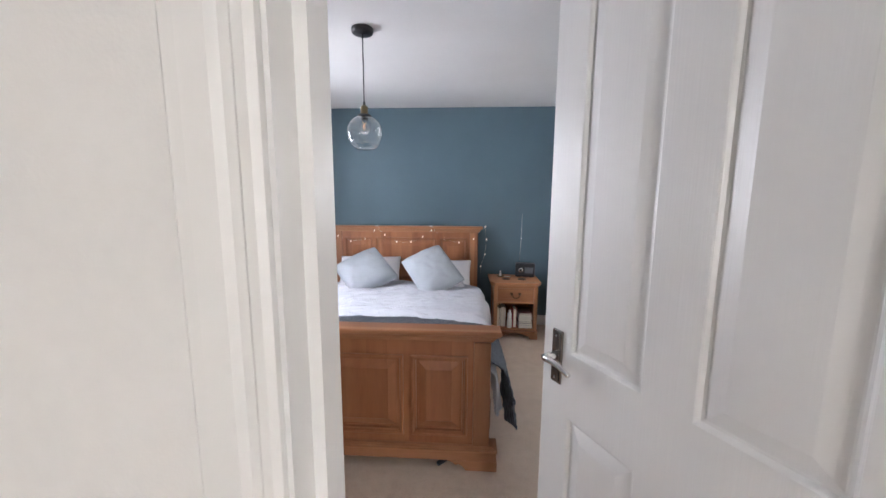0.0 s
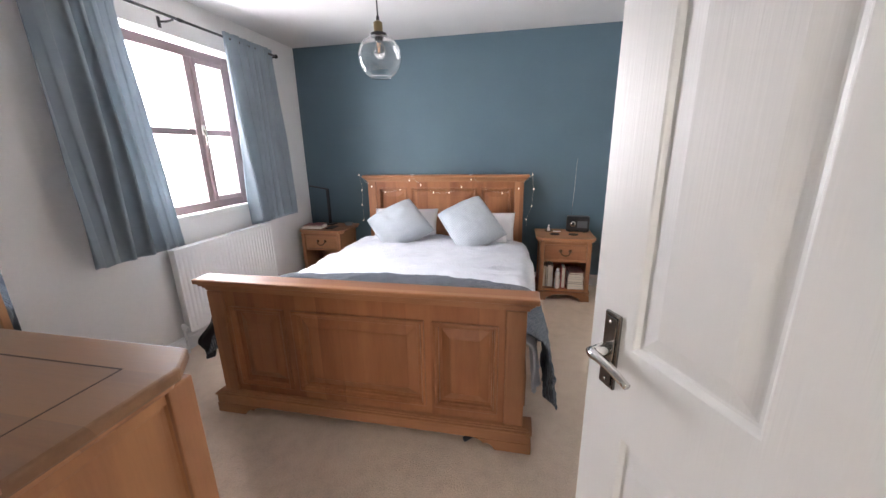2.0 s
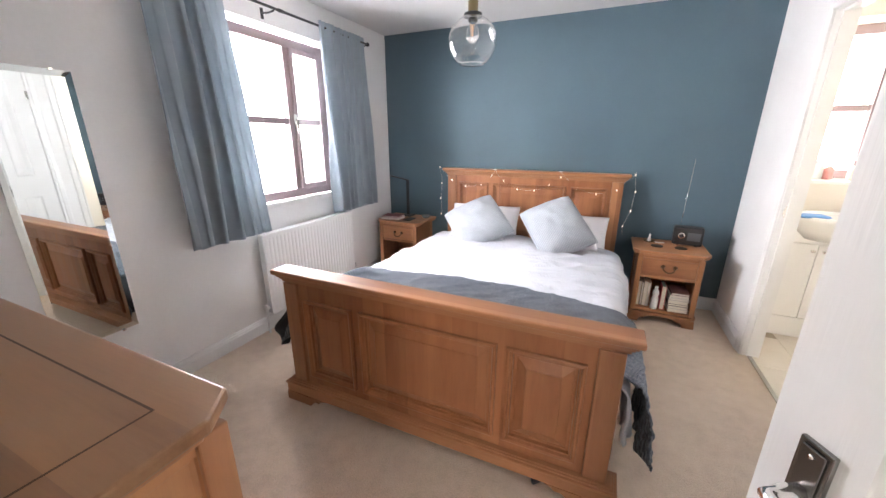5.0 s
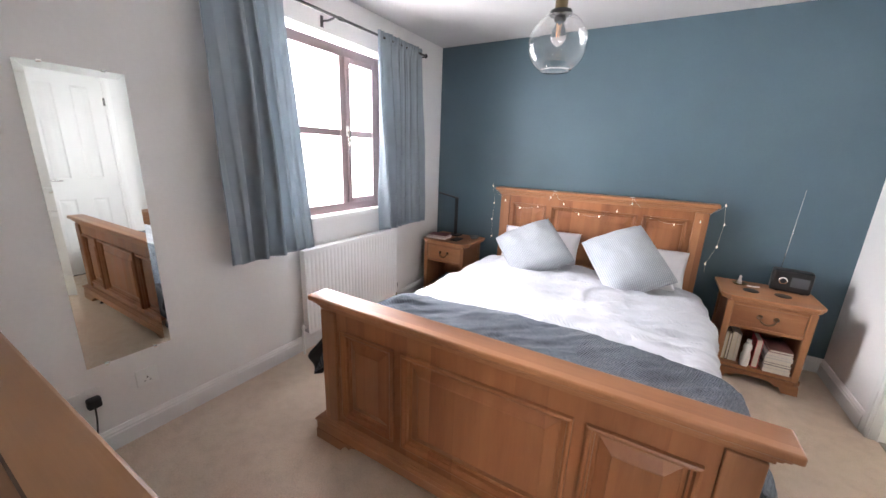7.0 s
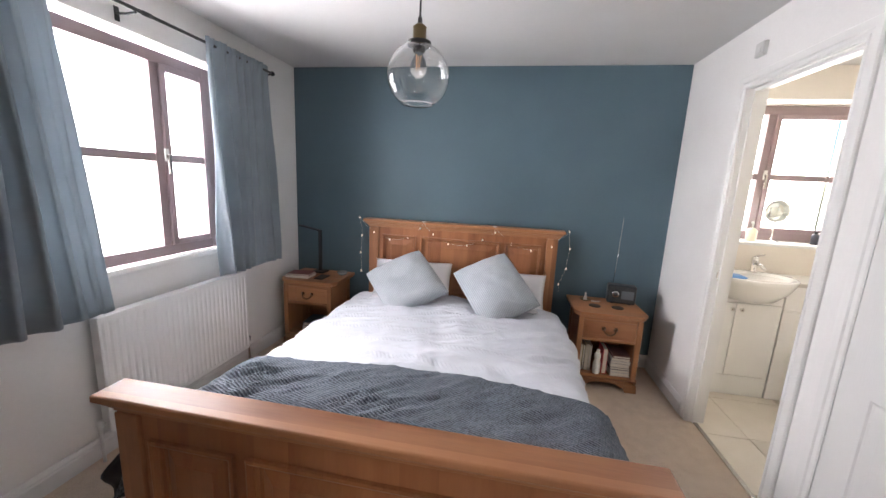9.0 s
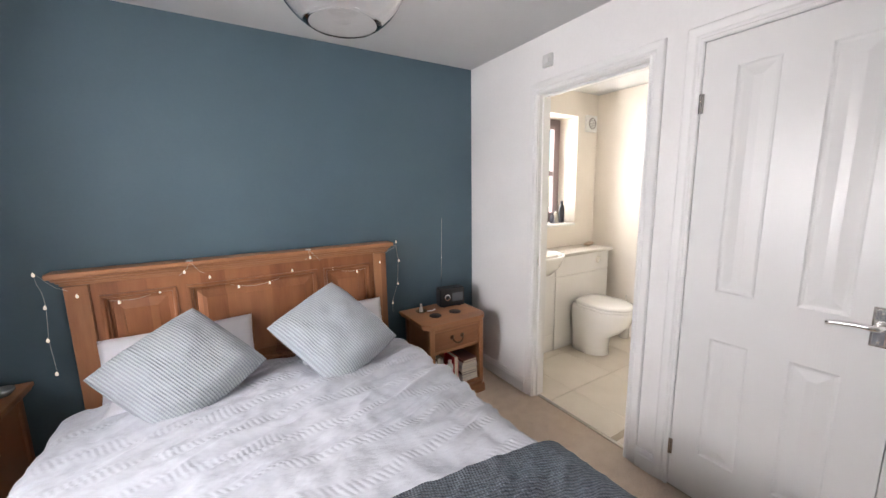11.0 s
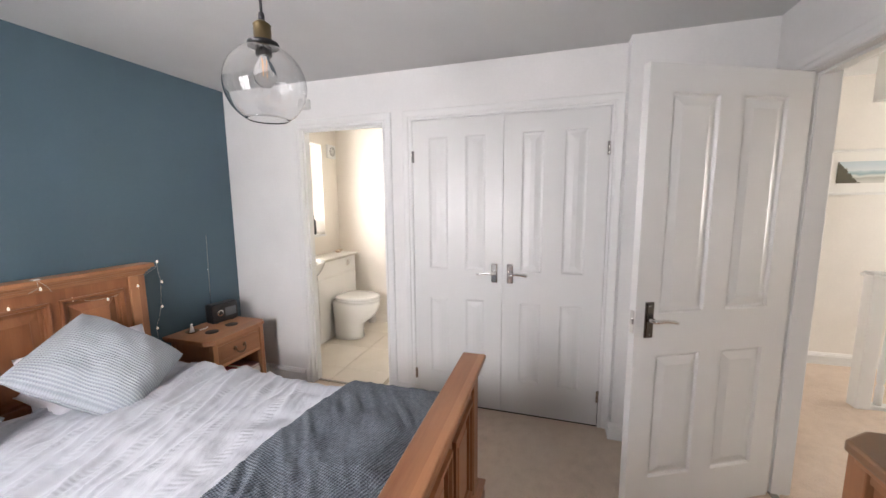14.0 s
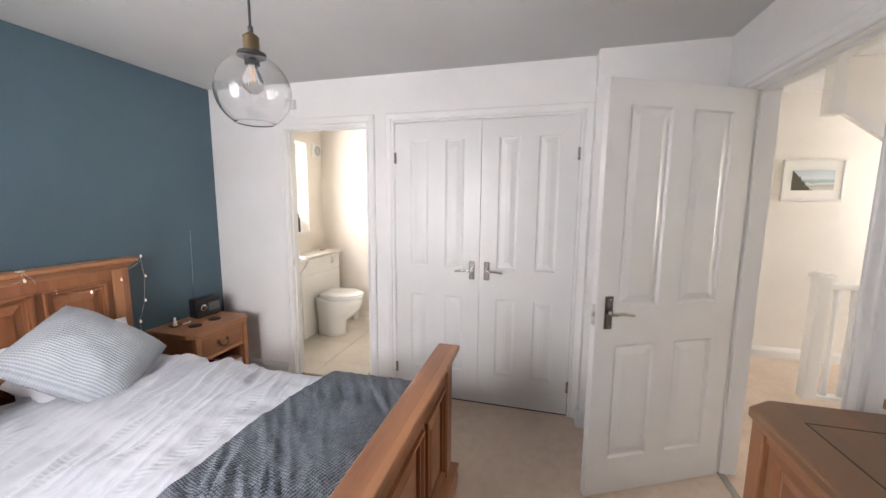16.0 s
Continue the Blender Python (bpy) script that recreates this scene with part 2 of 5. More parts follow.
# ---- building helpers ----
def part(name, bm, material, parent=None, label="", smooth=False, kind=""):
    me = bpy.data.meshes.new(name)
    bmesh.ops.recalc_face_normals(bm, faces=bm.faces)
    bm.to_mesh(me)
    bm.free()
    if smooth:
        me.shade_smooth()
    ob = new(name, me)
    me.materials.append(material)
    if parent is not None:
        ob.parent = parent
    if label or kind:
        tagged(ob, label, "", "", kind)
    return ob


def thing(name, label, category, x=0.0, y=0.0, z=0.0, rz=0.0, group="", kind=""):
    e = new(name)
    e.empty_display_size = 0.1
    e.matrix_basis = pose(x, y, z, 0, 0, rz)
    return tagged(e, label, category, group, kind)


def box(bm, x0, x1, y0, y1, z0, z1, bevel=0.0, seg=2):
    vs = [bm.verts.new((x, y, z)) for x in (x0, x1) for y in (y0, y1) for z in (z0, z1)]
    fs = [bm.faces.new([vs[i] for i in f]) for f in ((0, 1, 3, 2), (4, 6, 7, 5), (0, 4, 5, 1), (2, 3, 7, 6), (0, 2, 6, 4), (1, 5, 7, 3))]
    if bevel:
        es = list({e for f in fs for e in f.edges})
        bmesh.ops.bevel(bm, geom=es, offset=bevel, segments=seg, profile=0.5, affect="EDGES")
    return bm


def boxes(*items, bevel=0.0):
    bm = bmesh.new()
    for it in items:
        box(bm, *it, bevel=bevel)
    return bm


def lathe(profile, seg=32, origin=(0, 0, 0), axis="z"):
    bm = bmesh.new()
    rings = []
    for r, h in profile:
        ring = []
        for i in range(seg):
            a = 2 * math.pi * i / seg
            p = (r * math.cos(a), r * math.sin(a), h)
            if axis == "x":
                p = (p[2], p[0], p[1])
            if axis == "y":
                p = (p[0], p[2], p[1])
            ring.append(bm.verts.new([o + c for o, c in zip(origin, p)]))
        rings.append(ring)
    for a, b in zip(rings, rings[1:]):
        for i in range(seg):
            bm.faces.new((a[i], a[(i + 1) % seg], b[(i + 1) % seg], b[i]))
    for ring in (rings[0], rings[-1]):
        bm.faces.new(ring)
    bmesh.ops.remove_doubles(bm, verts=bm.verts, dist=1e-6)
    return bm


def tube(points, r, seg=8, bm=None, radii=None):
    bm = bm or bmesh.new()
    pts = [Vector(p) for p in points]
    rings = []
    for i, p in enumerate(pts):
        d = (pts[min(i + 1, len(pts) - 1)] - pts[max(i - 1, 0)]).normalized()
        up = Vector((0, 0, 1)) if abs(d.z) < 0.9 else Vector((1, 0, 0))
        a = d.cross(up).normalized()
        b = d.cross(a)
        rr = radii[i] if radii else r
        rings.append([bm.verts.new(p + rr * (a * math.cos(2 * math.pi * k / seg) + b * math.sin(2 * math.pi * k / seg))) for k in range(seg)])
    for a, b in zip(rings, rings[1:]):
        for i in range(seg):
            bm.faces.new((a[i], a[(i + 1) % seg], b[(i + 1) % seg], b[i]))
    bm.faces.new(rings[0])
    bm.faces.new(rings[-1])
    return bm


def sweep(profile, start, end, out, bm=None):
    """A moulding: profile points (d out from the wall, z up) run from start to end on the floor plan."""
    bm = bm or bmesh.new()
    a, b, o = Vector((*start, 0)), Vector((*end, 0)), Vector((*out, 0))
    ra = [bm.verts.new(a + o * d + Vector((0, 0, z))) for d, z in profile]
    rb = [bm.verts.new(b + o * d + Vector((0, 0, z))) for d, z in profile]
    k = len(profile)
    for i in range(k):
        bm.faces.new((ra[i], ra[(i + 1) % k], rb[(i + 1) % k], rb[i]))
    bm.faces.new(ra)
    bm.faces.new(rb)
    return bm


def panelled(bm, place, us, vs, holes, rings):
    """A face cut by the lines us and vs; each hole (iu, iv) becomes a panel of nested rings (inset, depth). place maps (u, v, d) to a point."""
    for i in range(len(us) - 1):
        for j in range(len(vs) - 1):
            u0, u1, v0, v1 = us[i], us[i + 1], vs[j], vs[j + 1]
            if (i, j) not in holes:
                bm.faces.new([bm.verts.new(place(u, v, 0)) for u, v in ((u0, v0), (u1, v0), (u1, v1), (u0, v1))])
                continue
            last = None
            for s, d in rings:
                ring = [bm.verts.new(place(u, v, d)) for u, v in ((u0 + s, v0 + s), (u1 - s, v0 + s), (u1 - s, v1 - s), (u0 + s, v1 - s))]
                if last:
                    for k in range(4):
                        bm.faces.new((last[k], last[(k + 1) % 4], ring[(k + 1) % 4], ring[k]))
                last = ring
            bm.faces.new(last)
    bmesh.ops.remove_doubles(bm, verts=bm.verts, dist=1e-5)
    return bm


def outline_slab(bm, pts, z0, z1, bevel=0.0):
    lo = [bm.verts.new((x, y, z0)) for x, y in pts]
    hi = [bm.verts.new((x, y, z1)) for x, y in pts]
    k = len(pts)
    fs = [bm.faces.new((lo[i], lo[(i + 1) % k], hi[(i + 1) % k], hi[i])) for i in range(k)]
    fs += [bm.faces.new(lo), bm.faces.new(hi)]
    if bevel:
        bmesh.ops.bevel(bm, geom=list({e for f in fs for e in f.edges}), offset=bevel, segments=2, profile=0.5, affect="EDGES")
    return bm


def solid(ob, thickness, offset=-1.0):
    md = ob.modifiers.new("thickness", "SOLIDIFY")
    md.thickness, md.offset = thickness, offset
    return ob


def structure(name, bm, material, label, category):
    ob = part(name, bm, material)
    return tagged(ob, label, category, "", "structure")

# ---- the shell ----
X0, X1, Y0, Y1, H = -1.53, 1.60, 0.925, 4.50, 2.337
HALL_Y, NIB_X, NIB_Y = 0.805, 1.50, 1.58

structure("floor", boxes((X0, X1, HALL_Y, Y1, -0.12, 0.0), (X1, X1 + 0.05, 3.119, 3.79, -0.12, 0.0)), M_carpet, "beige cut-pile carpet over the bedroom floor", "carpet")
structure("landing_floor", boxes((-0.6, 3.13, -2.2, HALL_Y, -0.12, -0.001)), M_carpet, "beige carpet on the landing outside the bedroom", "carpet")
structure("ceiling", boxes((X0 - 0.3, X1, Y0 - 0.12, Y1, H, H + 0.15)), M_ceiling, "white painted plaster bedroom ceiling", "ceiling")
# window wall, with the opening y 2.60..3.60, z 0.90..2.08
WY0, WY1, WZ0, WZ1 = 2.58, 3.62, 0.895, 2.09
structure("wall_west", boxes((X0 - 0.28, X0, Y0 - 0.12, WY0, 0, H), (X0 - 0.28, X0, WY1, Y1, 0, H), (X0 - 0.28, X0, WY0, WY1, 0, WZ0), (X0 - 0.28, X0, WY0, WY1, WZ1, H)),
          M_white, "white painted wall with a deep window opening", "wall")
structure("wall_north", boxes((X0 - 0.28, X1 + 0.05, Y1, Y1 + 0.28, 0, H)), M_blue, "slate blue painted feature wall behind the bed", "wall")
EY0, EY1, EZ = 3.119, 3.79, 2.00
structure("wall_east", boxes((X1, X1 + 0.1, EY1 + 0.03, Y1, 0, H), (X1, X1 + 0.1, EY0 - 0.03, EY1 + 0.03, EZ + 0.03, H), (X1, X1 + 0.1, 2.915, EY0 - 0.03, 0, H),
                             (X1, X1 + 0.1, 1.625, 2.915, 2.025, H), (X1, X1 + 0.1, NIB_Y, 1.625, 0, H)), M_white, "white painted wall with the shower room doorway and wardrobe", "wall")
structure("wall_nib", boxes((NIB_X, X1 + 0.1, Y0, NIB_Y, 0, H)), M_white, "white painted boxed-out corner behind the open door", "wall")
DX0, DX1, DZ = 0.502, 1.262, 1.995
structure("wall_south", boxes((X0, DX0 - 0.03, HALL_Y, Y0, 0, H), (DX1 + 0.03, X1 + 0.1, HALL_Y, Y0, 0, H), (DX0 - 0.03, DX1 + 0.03, HALL_Y, Y0, DZ + 0.03, H)),
          M_white, "white painted wall round the bedroom doorway", "wall")
structure("wall_wardrobe_inside", boxes((X1 + 0.1, X1 + 0.7, 1.5, 1.6, 0, H), (X1 + 0.1, X1 + 0.7, 2.95, 3.0, 0, H), (X1 + 0.65, X1 + 0.7, 1.6, 2.95, 0, H)), M_white, "plain white inside of the built-in wardrobe", "wall")

# landing
LX = 3.13
structure("wall_landing_east", boxes((LX, LX + 0.1, -2.3, HALL_Y, -0.1, 2.62)), M_landing, "warm white landing wall with a framed picture", "wall")
structure("wall_landing_west", boxes((-0.7, -0.6, -2.3, HALL_Y, 0, 2.62)), M_landing, "warm white landing wall", "wall")
# Opening runs west to x 1.45, unseen, only to admit more light.
structure("wall_landing_south", boxes((-0.7, 1.45, -2.3, -2.2, -0.1, 2.62), (1.45, 3.13, -2.3, -2.2, -0.1, 0.85), (1.45, 3.13, -2.3, -2.2, 2.05, 2.62)), M_landing, "warm white landing wall with a window", "wall")
structure("wall_landing_north", boxes((X1 + 0.1, LX, HALL_Y, HALL_Y + 0.1, 0, 2.62)), M_landing, "warm white landing wall", "wall")
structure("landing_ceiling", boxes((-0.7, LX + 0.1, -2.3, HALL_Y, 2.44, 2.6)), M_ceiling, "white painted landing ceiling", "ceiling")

# shower room
SX, SZ = 3.15, 2.33
SWX0, SWX1, SWZ0, SWZ1 = 1.96, 2.86, 1.075, 2.11
structure("wall_shower_north", boxes((X1 + 0.05, SWX0, Y1, Y1 + 0.28, 0, SZ), (SWX1, SX + 0.1, Y1, Y1 + 0.28, 0, SZ), (SWX0, SWX1, Y1, Y1 + 0.28, 0, SWZ0), (SWX0, SWX1, Y1, Y1 + 0.28, SWZ1, SZ)),
          M_cream, "cream painted shower room wall with a recessed window", "wall")
structure("wall_shower_east", boxes((SX, SX + 0.1, 2.5, Y1, 0, SZ)), M_cream, "cream painted shower room wall", "wall")
structure("wall_shower_south", boxes((X1 + 0.7, SX, 2.7, 2.8, 0, SZ), (X1 + 0.1, X1 + 0.7, 3.0, 3.05, 0, SZ)), M_cream, "cream painted shower room wall", "wall")
structure("wall_shower_west", boxes((X1 + 0.1, X1 + 0.112, EY1 + 0.1, Y1, 0, SZ)), M_cream, "cream painted inner side of the partition", "wall")
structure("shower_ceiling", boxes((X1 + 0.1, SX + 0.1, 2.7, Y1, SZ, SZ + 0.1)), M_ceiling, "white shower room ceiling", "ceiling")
structure("shower_floor", boxes((X1 + 0.05, SX, 2.8, Y1, -0.12, -0.004)), mat("grout", (0.42, 0.36, 0.28), 0.9), "pale grout under the floor tiles", "floor")

# skirting boards
SK = [(0, 0), (0.018, 0), (0.018, 0.073), (0.014, 0.080), (0.014, 0.087), (0.009, 0.094), (0.006, 0.103), (0, 0.105)]


def skirting(name, runs, label="white gloss skirting board with a moulded top edge"):
    bm = bmesh.new()
    for start, end, out in runs:
        sweep(SK, start, end, out, bm)
    structure(name, bm, M_trim, label, "skirting board")


skirting("baseboard_west", [((X0, Y0), (X0, Y1), (1, 0))])
skirting("baseboard_north", [((X0 + 0.019, Y1), (X1, Y1), (0, -1))])
skirting("baseboard_east", [((X1, 3.864), (X1, Y1 - 0.019), (-1, 0)), ((X1, 2.948), (X1, 3.047), (-1, 0))])
skirting("baseboard_nib", [((NIB_X, Y0), (NIB_X, NIB_Y + 0.018), (-1, 0)), ((NIB_X, NIB_Y), (X1 - 0.02, NIB_Y), (0, 1))])
skirting("baseboard_south", [((X0 + 0.019, Y0), (DX0 - 0.075, Y0), (0, 1)), ((DX1 + 0.075, Y0), (NIB_X, Y0), (0, 1))])
skirting("baseboard_landing", [((LX, -2.2), (LX, HALL_Y), (-1, 0)), ((-0.6, HALL_Y), (DX0 - 0.08, HALL_Y), (0, -1)), ((DX1 + 0.08, HALL_Y), (LX - 0.019, HALL_Y), (0, -1))])

# architraves and door linings
AR = [(0, 0), (0, 0.008), (0.006, 0.012), (0.014, 0.012), (0.018, 0.008), (0.026, 0.008), (0.032, 0.013), (0.052, 0.015), (0.062, 0.015), (0.068, 0.009), (0.068, 0)]


def architrave(name, plane, at, out, a0, a1, top, label="white gloss moulded architrave round a doorway"):
    """Mitred moulding on three sides of an opening a0..a1 in the plane x=at or y=at; out is the sign of the side that it stands on."""
    bm = bmesh.new()
    path = [(a0, 0.0, -1, 0), (a0, top, -1, 1), (a1, top, 1, 1), (a1, 0.0, 1, 0)]
    rings = []
    for a, z, sa, sz in path:
        ring = []
        for w, d in AR:
            aa, zz = a + sa * (w + 0.004), z + sz * (w + 0.004)
            p = (at + out * d, aa, zz) if plane == "x" else (aa, at + out * d, zz)
            ring.append(bm.verts.new(p))
        rings.append(ring)
    k = len(AR)
    for r0, r1 in zip(rings, rings[1:]):
        for i in range(k):
            bm.faces.new((r0[i], r0[(i + 1) % k], r1[(i + 1) % k], r1[i]))
    bm.faces.new(rings[0])
    bm.faces.new(rings[-1])
    structure(name, bm, M_trim, label, "architrave")


architrave("trim_shower_door", "x", X1, -1, EY0, EY1, EZ)
architrave("trim_wardrobe", "x", X1, -1, 1.652, 2.888, 1.998, "white gloss moulded architrave round the wardrobe")
architrave("trim_door_inside", "y", Y0, 1, DX0, DX1, DZ)
architrave("trim_door_outside", "y", HALL_Y, -1, DX0, DX1, DZ)
structure("lining_shower_door", boxes((X1 + 0.001, X1 + 0.1, EY0 - 0.03, EY0, 0, EZ + 0.03), (X1 + 0.001, X1 + 0.1, EY1, EY1 + 0.03, 0, EZ + 0.03), (X1 + 0.001, X1 + 0.1, EY0, EY1, EZ, EZ + 0.03),
                                       (X1 + 0.03, X1 + 0.06, EY0, EY0 + 0.012, 0, EZ), (X1 + 0.03, X1 + 0.06, EY1 - 0.012, EY1, 0, EZ), (X1 + 0.03, X1 + 0.06, EY0 + 0.012, EY1 - 0.012, EZ - 0.012, EZ)),
          M_trim, "white gloss lining of the shower room doorway", "door frame")
structure("lining_door", boxes((DX0 - 0.03, DX0, HALL_Y + 0.001, Y0 - 0.001, 0, DZ + 0.03), (DX1, DX1 + 0.03, HALL_Y + 0.001, Y0 - 0.001, 0, DZ + 0.03), (DX0, DX1, HALL_Y + 0.001, Y0 - 0.001, DZ, DZ + 0.03),
                               (DX0, DX0 + 0.012, HALL_Y + 0.04, Y0 - 0.042, 0, DZ), (DX1 - 0.012, DX1, HALL_Y + 0.04, Y0 - 0.042, 0, DZ), (DX0 + 0.012, DX1 - 0.012, HALL_Y + 0.04, Y0 - 0.042, DZ - 0.012, DZ)),
          M_trim, "white gloss lining of the bedroom doorway", "door frame")
structure("threshold_strip", boxes((DX0, DX1, 0.855, 0.89, 0.0, 0.006), bevel=0.002), M_nickel, "thin metal carpet strip in the doorway", "threshold")
structure("shower_threshold", boxes((X1 + 0.035, X1 + 0.06, EY0, EY1, 0.0, 0.007), bevel=0.002), M_nickel, "thin metal strip between carpet and tiles", "threshold")


# ---- doors ----
DOOR_RINGS = [(0, 0), (0.003, -0.0025), (0.008, -0.0100), (0.013, -0.0112), (0.016, -0.0108), (0.046, -0.0020), (0.050, -0.0008)]


WARDROBE_RINGS = [(0, 0), (0.006, -0.004), (0.014, -0.006), (0.022, -0.0055), (0.048, -0.0012), (0.052, -0.0005)]


def door_leaf(w, h, th, us, vs, holes, rings=None):
    """A pressed panel door: local x from the hinge to 0..w, y 0..th, z 0..h."""
    bm = bmesh.new()
    panelled(bm, lambda u, v, d: (u, -d, v), us, vs, holes, rings or DOOR_RINGS)
    panelled(bm, lambda u, v, d: (u, th + d, v), us, vs, holes, rings or DOOR_RINGS)
    for quad in (((0, 0, 0), (0, th, 0), (0, th, h), (0, 0, h)), ((w, 0, 0), (w, th, 0), (w, th, h), (w, 0, h)), ((0, 0, 0), (w, 0, 0), (w, th, 0), (0, th, 0)), ((0, 0, h), (w, 0, h), (w, th, h), (0, th, h))):
        bm.faces.new([bm.verts.new(q) for q in quad])
    return bm


def lever(parent, u, z, side, toward, ymat, droop=1.0, reach_len=0.105, half=0.075, thick=0.0105, metal=None):
    """A lever handle on its plate: side -1 stands on the y=0 face, toward is the way along x in which the lever points."""
    y = 0.0 if side < 0 else ymat
    s = side
    bm = bmesh.new()
    box(bm, u - 0.02, u + 0.02, min(y, y + s * 0.007), max(y, y + s * 0.007), z - half, z + half, 0.002)
    plate = part("handle_plate", bm, metal or M_nickel, parent, "polished nickel backplate")
    bm = boxes((u - 0.014, u + 0.014, min(y + s * 0.0072, y + s * 0.010), max(y + s * 0.0072, y + s * 0.010), z - half + 0.007, z + half - 0.007), bevel=0.001)
    part("raised_plate", bm, metal or M_chrome, plate)
    pts, rad = [], []
    for i in range(15):
        k = i / 14
        reach = min(1.0, k / 0.28)
        along = max(0.0, (k - 0.22) / 0.78)
        pts.append((u + toward * reach_len * along, y + s * (0.009 + 0.042 * math.sin(reach * math.pi / 2)), z + 0.012 * droop + droop * (0.014 * math.sin(along * math.pi * 1.15) - 0.020 * along)))
        rad.append(thick - 0.003 * along + (0.003 if k < 0.1 else 0))
    bm = tube(pts, 0.008, 12, None, rad)
    part("lever", bm, M_chrome, parent, "polished curved lever", True)
    bm = lathe([(0.0001, 0), (0.0035, 0), (0.0035, 0.0012), (0.0001, 0.0015)], 10, (0, 0, 0), "y")
    for dz in (-half + 0.017, half - 0.017):
        sc = bm.copy()
        bmesh.ops.translate(sc, verts=sc.verts, vec=(u, y + s * 0.0105, z + dz))
        part("screw", sc, M_chrome, plate, "", True)
    bm.free()


def hinge(parent, x, y, z):
    bm = tube([(x, y, z - 0.038), (x, y, z + 0.038)], 0.005, 10)
    box(bm, x - 0.002, x + 0.012, y + 0.001, y + 0.004, z - 0.038, z + 0.038)
    part("hinge", bm, M_nickel, parent, "small steel butt hinge")


def panel_lines(w, h, a, b, c, d, lo, lo_top, hi, top):
    return [0, a, b, c, d, w], [0, lo, lo_top, hi, top, h], [(1, 1), (3, 1), (1, 3), (3, 3)]


# bedroom door, open into the room: hinged beside the nib
door = thing("door_bedroom", "white four-panel pressed door standing open into the bedroom", "door", 1.266, 0.927, 0.008, 116.2, kind="structure")
dus, dvs, dholes = panel_lines(0.780, 1.985, 0.118, 0.338, 0.450, 0.670, 0.187, 0.774, 0.964, 1.876)
leaf = part("leaf", door_leaf(0.780, 1.985, 0.038, dus, dvs, dholes), M_door, door)
lever(door, 0.718, 0.940, 1, -1, 0.038, 0.35, 0.100, 0.079, 0.010, M_nickel_reflect)
lever(door, 0.718, 0.940, -1, -1, 0.038, 0.35, 0.100, 0.079, 0.010, M_nickel_reflect)
for hz in (0.22, 1.0, 1.78):
    hinge(door, -0.004, -0.004, hz)
part("latch", boxes((0.780, 0.7815, 0.008, 0.030, 0.88, 0.98), (0.781, 0.789, 0.013, 0.025, 0.920, 0.942), bevel=0.0005), M_chrome, door, "chrome latch plate in the door edge")

# wardrobe doors: two closed leaves in the east wall
for name, y_hinge, turn, wd in (("wardrobe_door", 1.6515, 90, 0.617), ("wardrobe_door", 2.8885, -90, 0.617)):
    flip = turn < 0
    d = thing(name, "white four-panel pressed wardrobe door, closed", "wardrobe door", 1.592 if not flip else 1.592, y_hinge, 0.012, 90 if not flip else -90, "pair of wardrobe doors")
    ys = (0.0, -0.035)
    bm = door_leaf(wd, 1.986, 0.035, [0, 0.116, 0.247, wd - 0.247, wd - 0.116, wd], [0, 0.225, 0.778, 0.985, 1.872, 1.986], dholes, WARDROBE_RINGS)
    if not flip:
        bmesh.ops.translate(bm, verts=bm.verts, vec=(0, -0.035, 0))
    part("leaf", bm, M_door, d)
    side = 1 if not flip else -1
    holder = new("handle_set")
    holder.parent = d
    holder.matrix_basis = pose(0, -0.035 if not flip else 0, 0)
    lever(holder, wd - 0.05, 0.972, side, -1, 0.035, 0.25, 0.112, 0.064)
    for hz in (0.2, 1.75):
        hinge(d, 0.0, 0.006 if not flip else -0.008, hz)


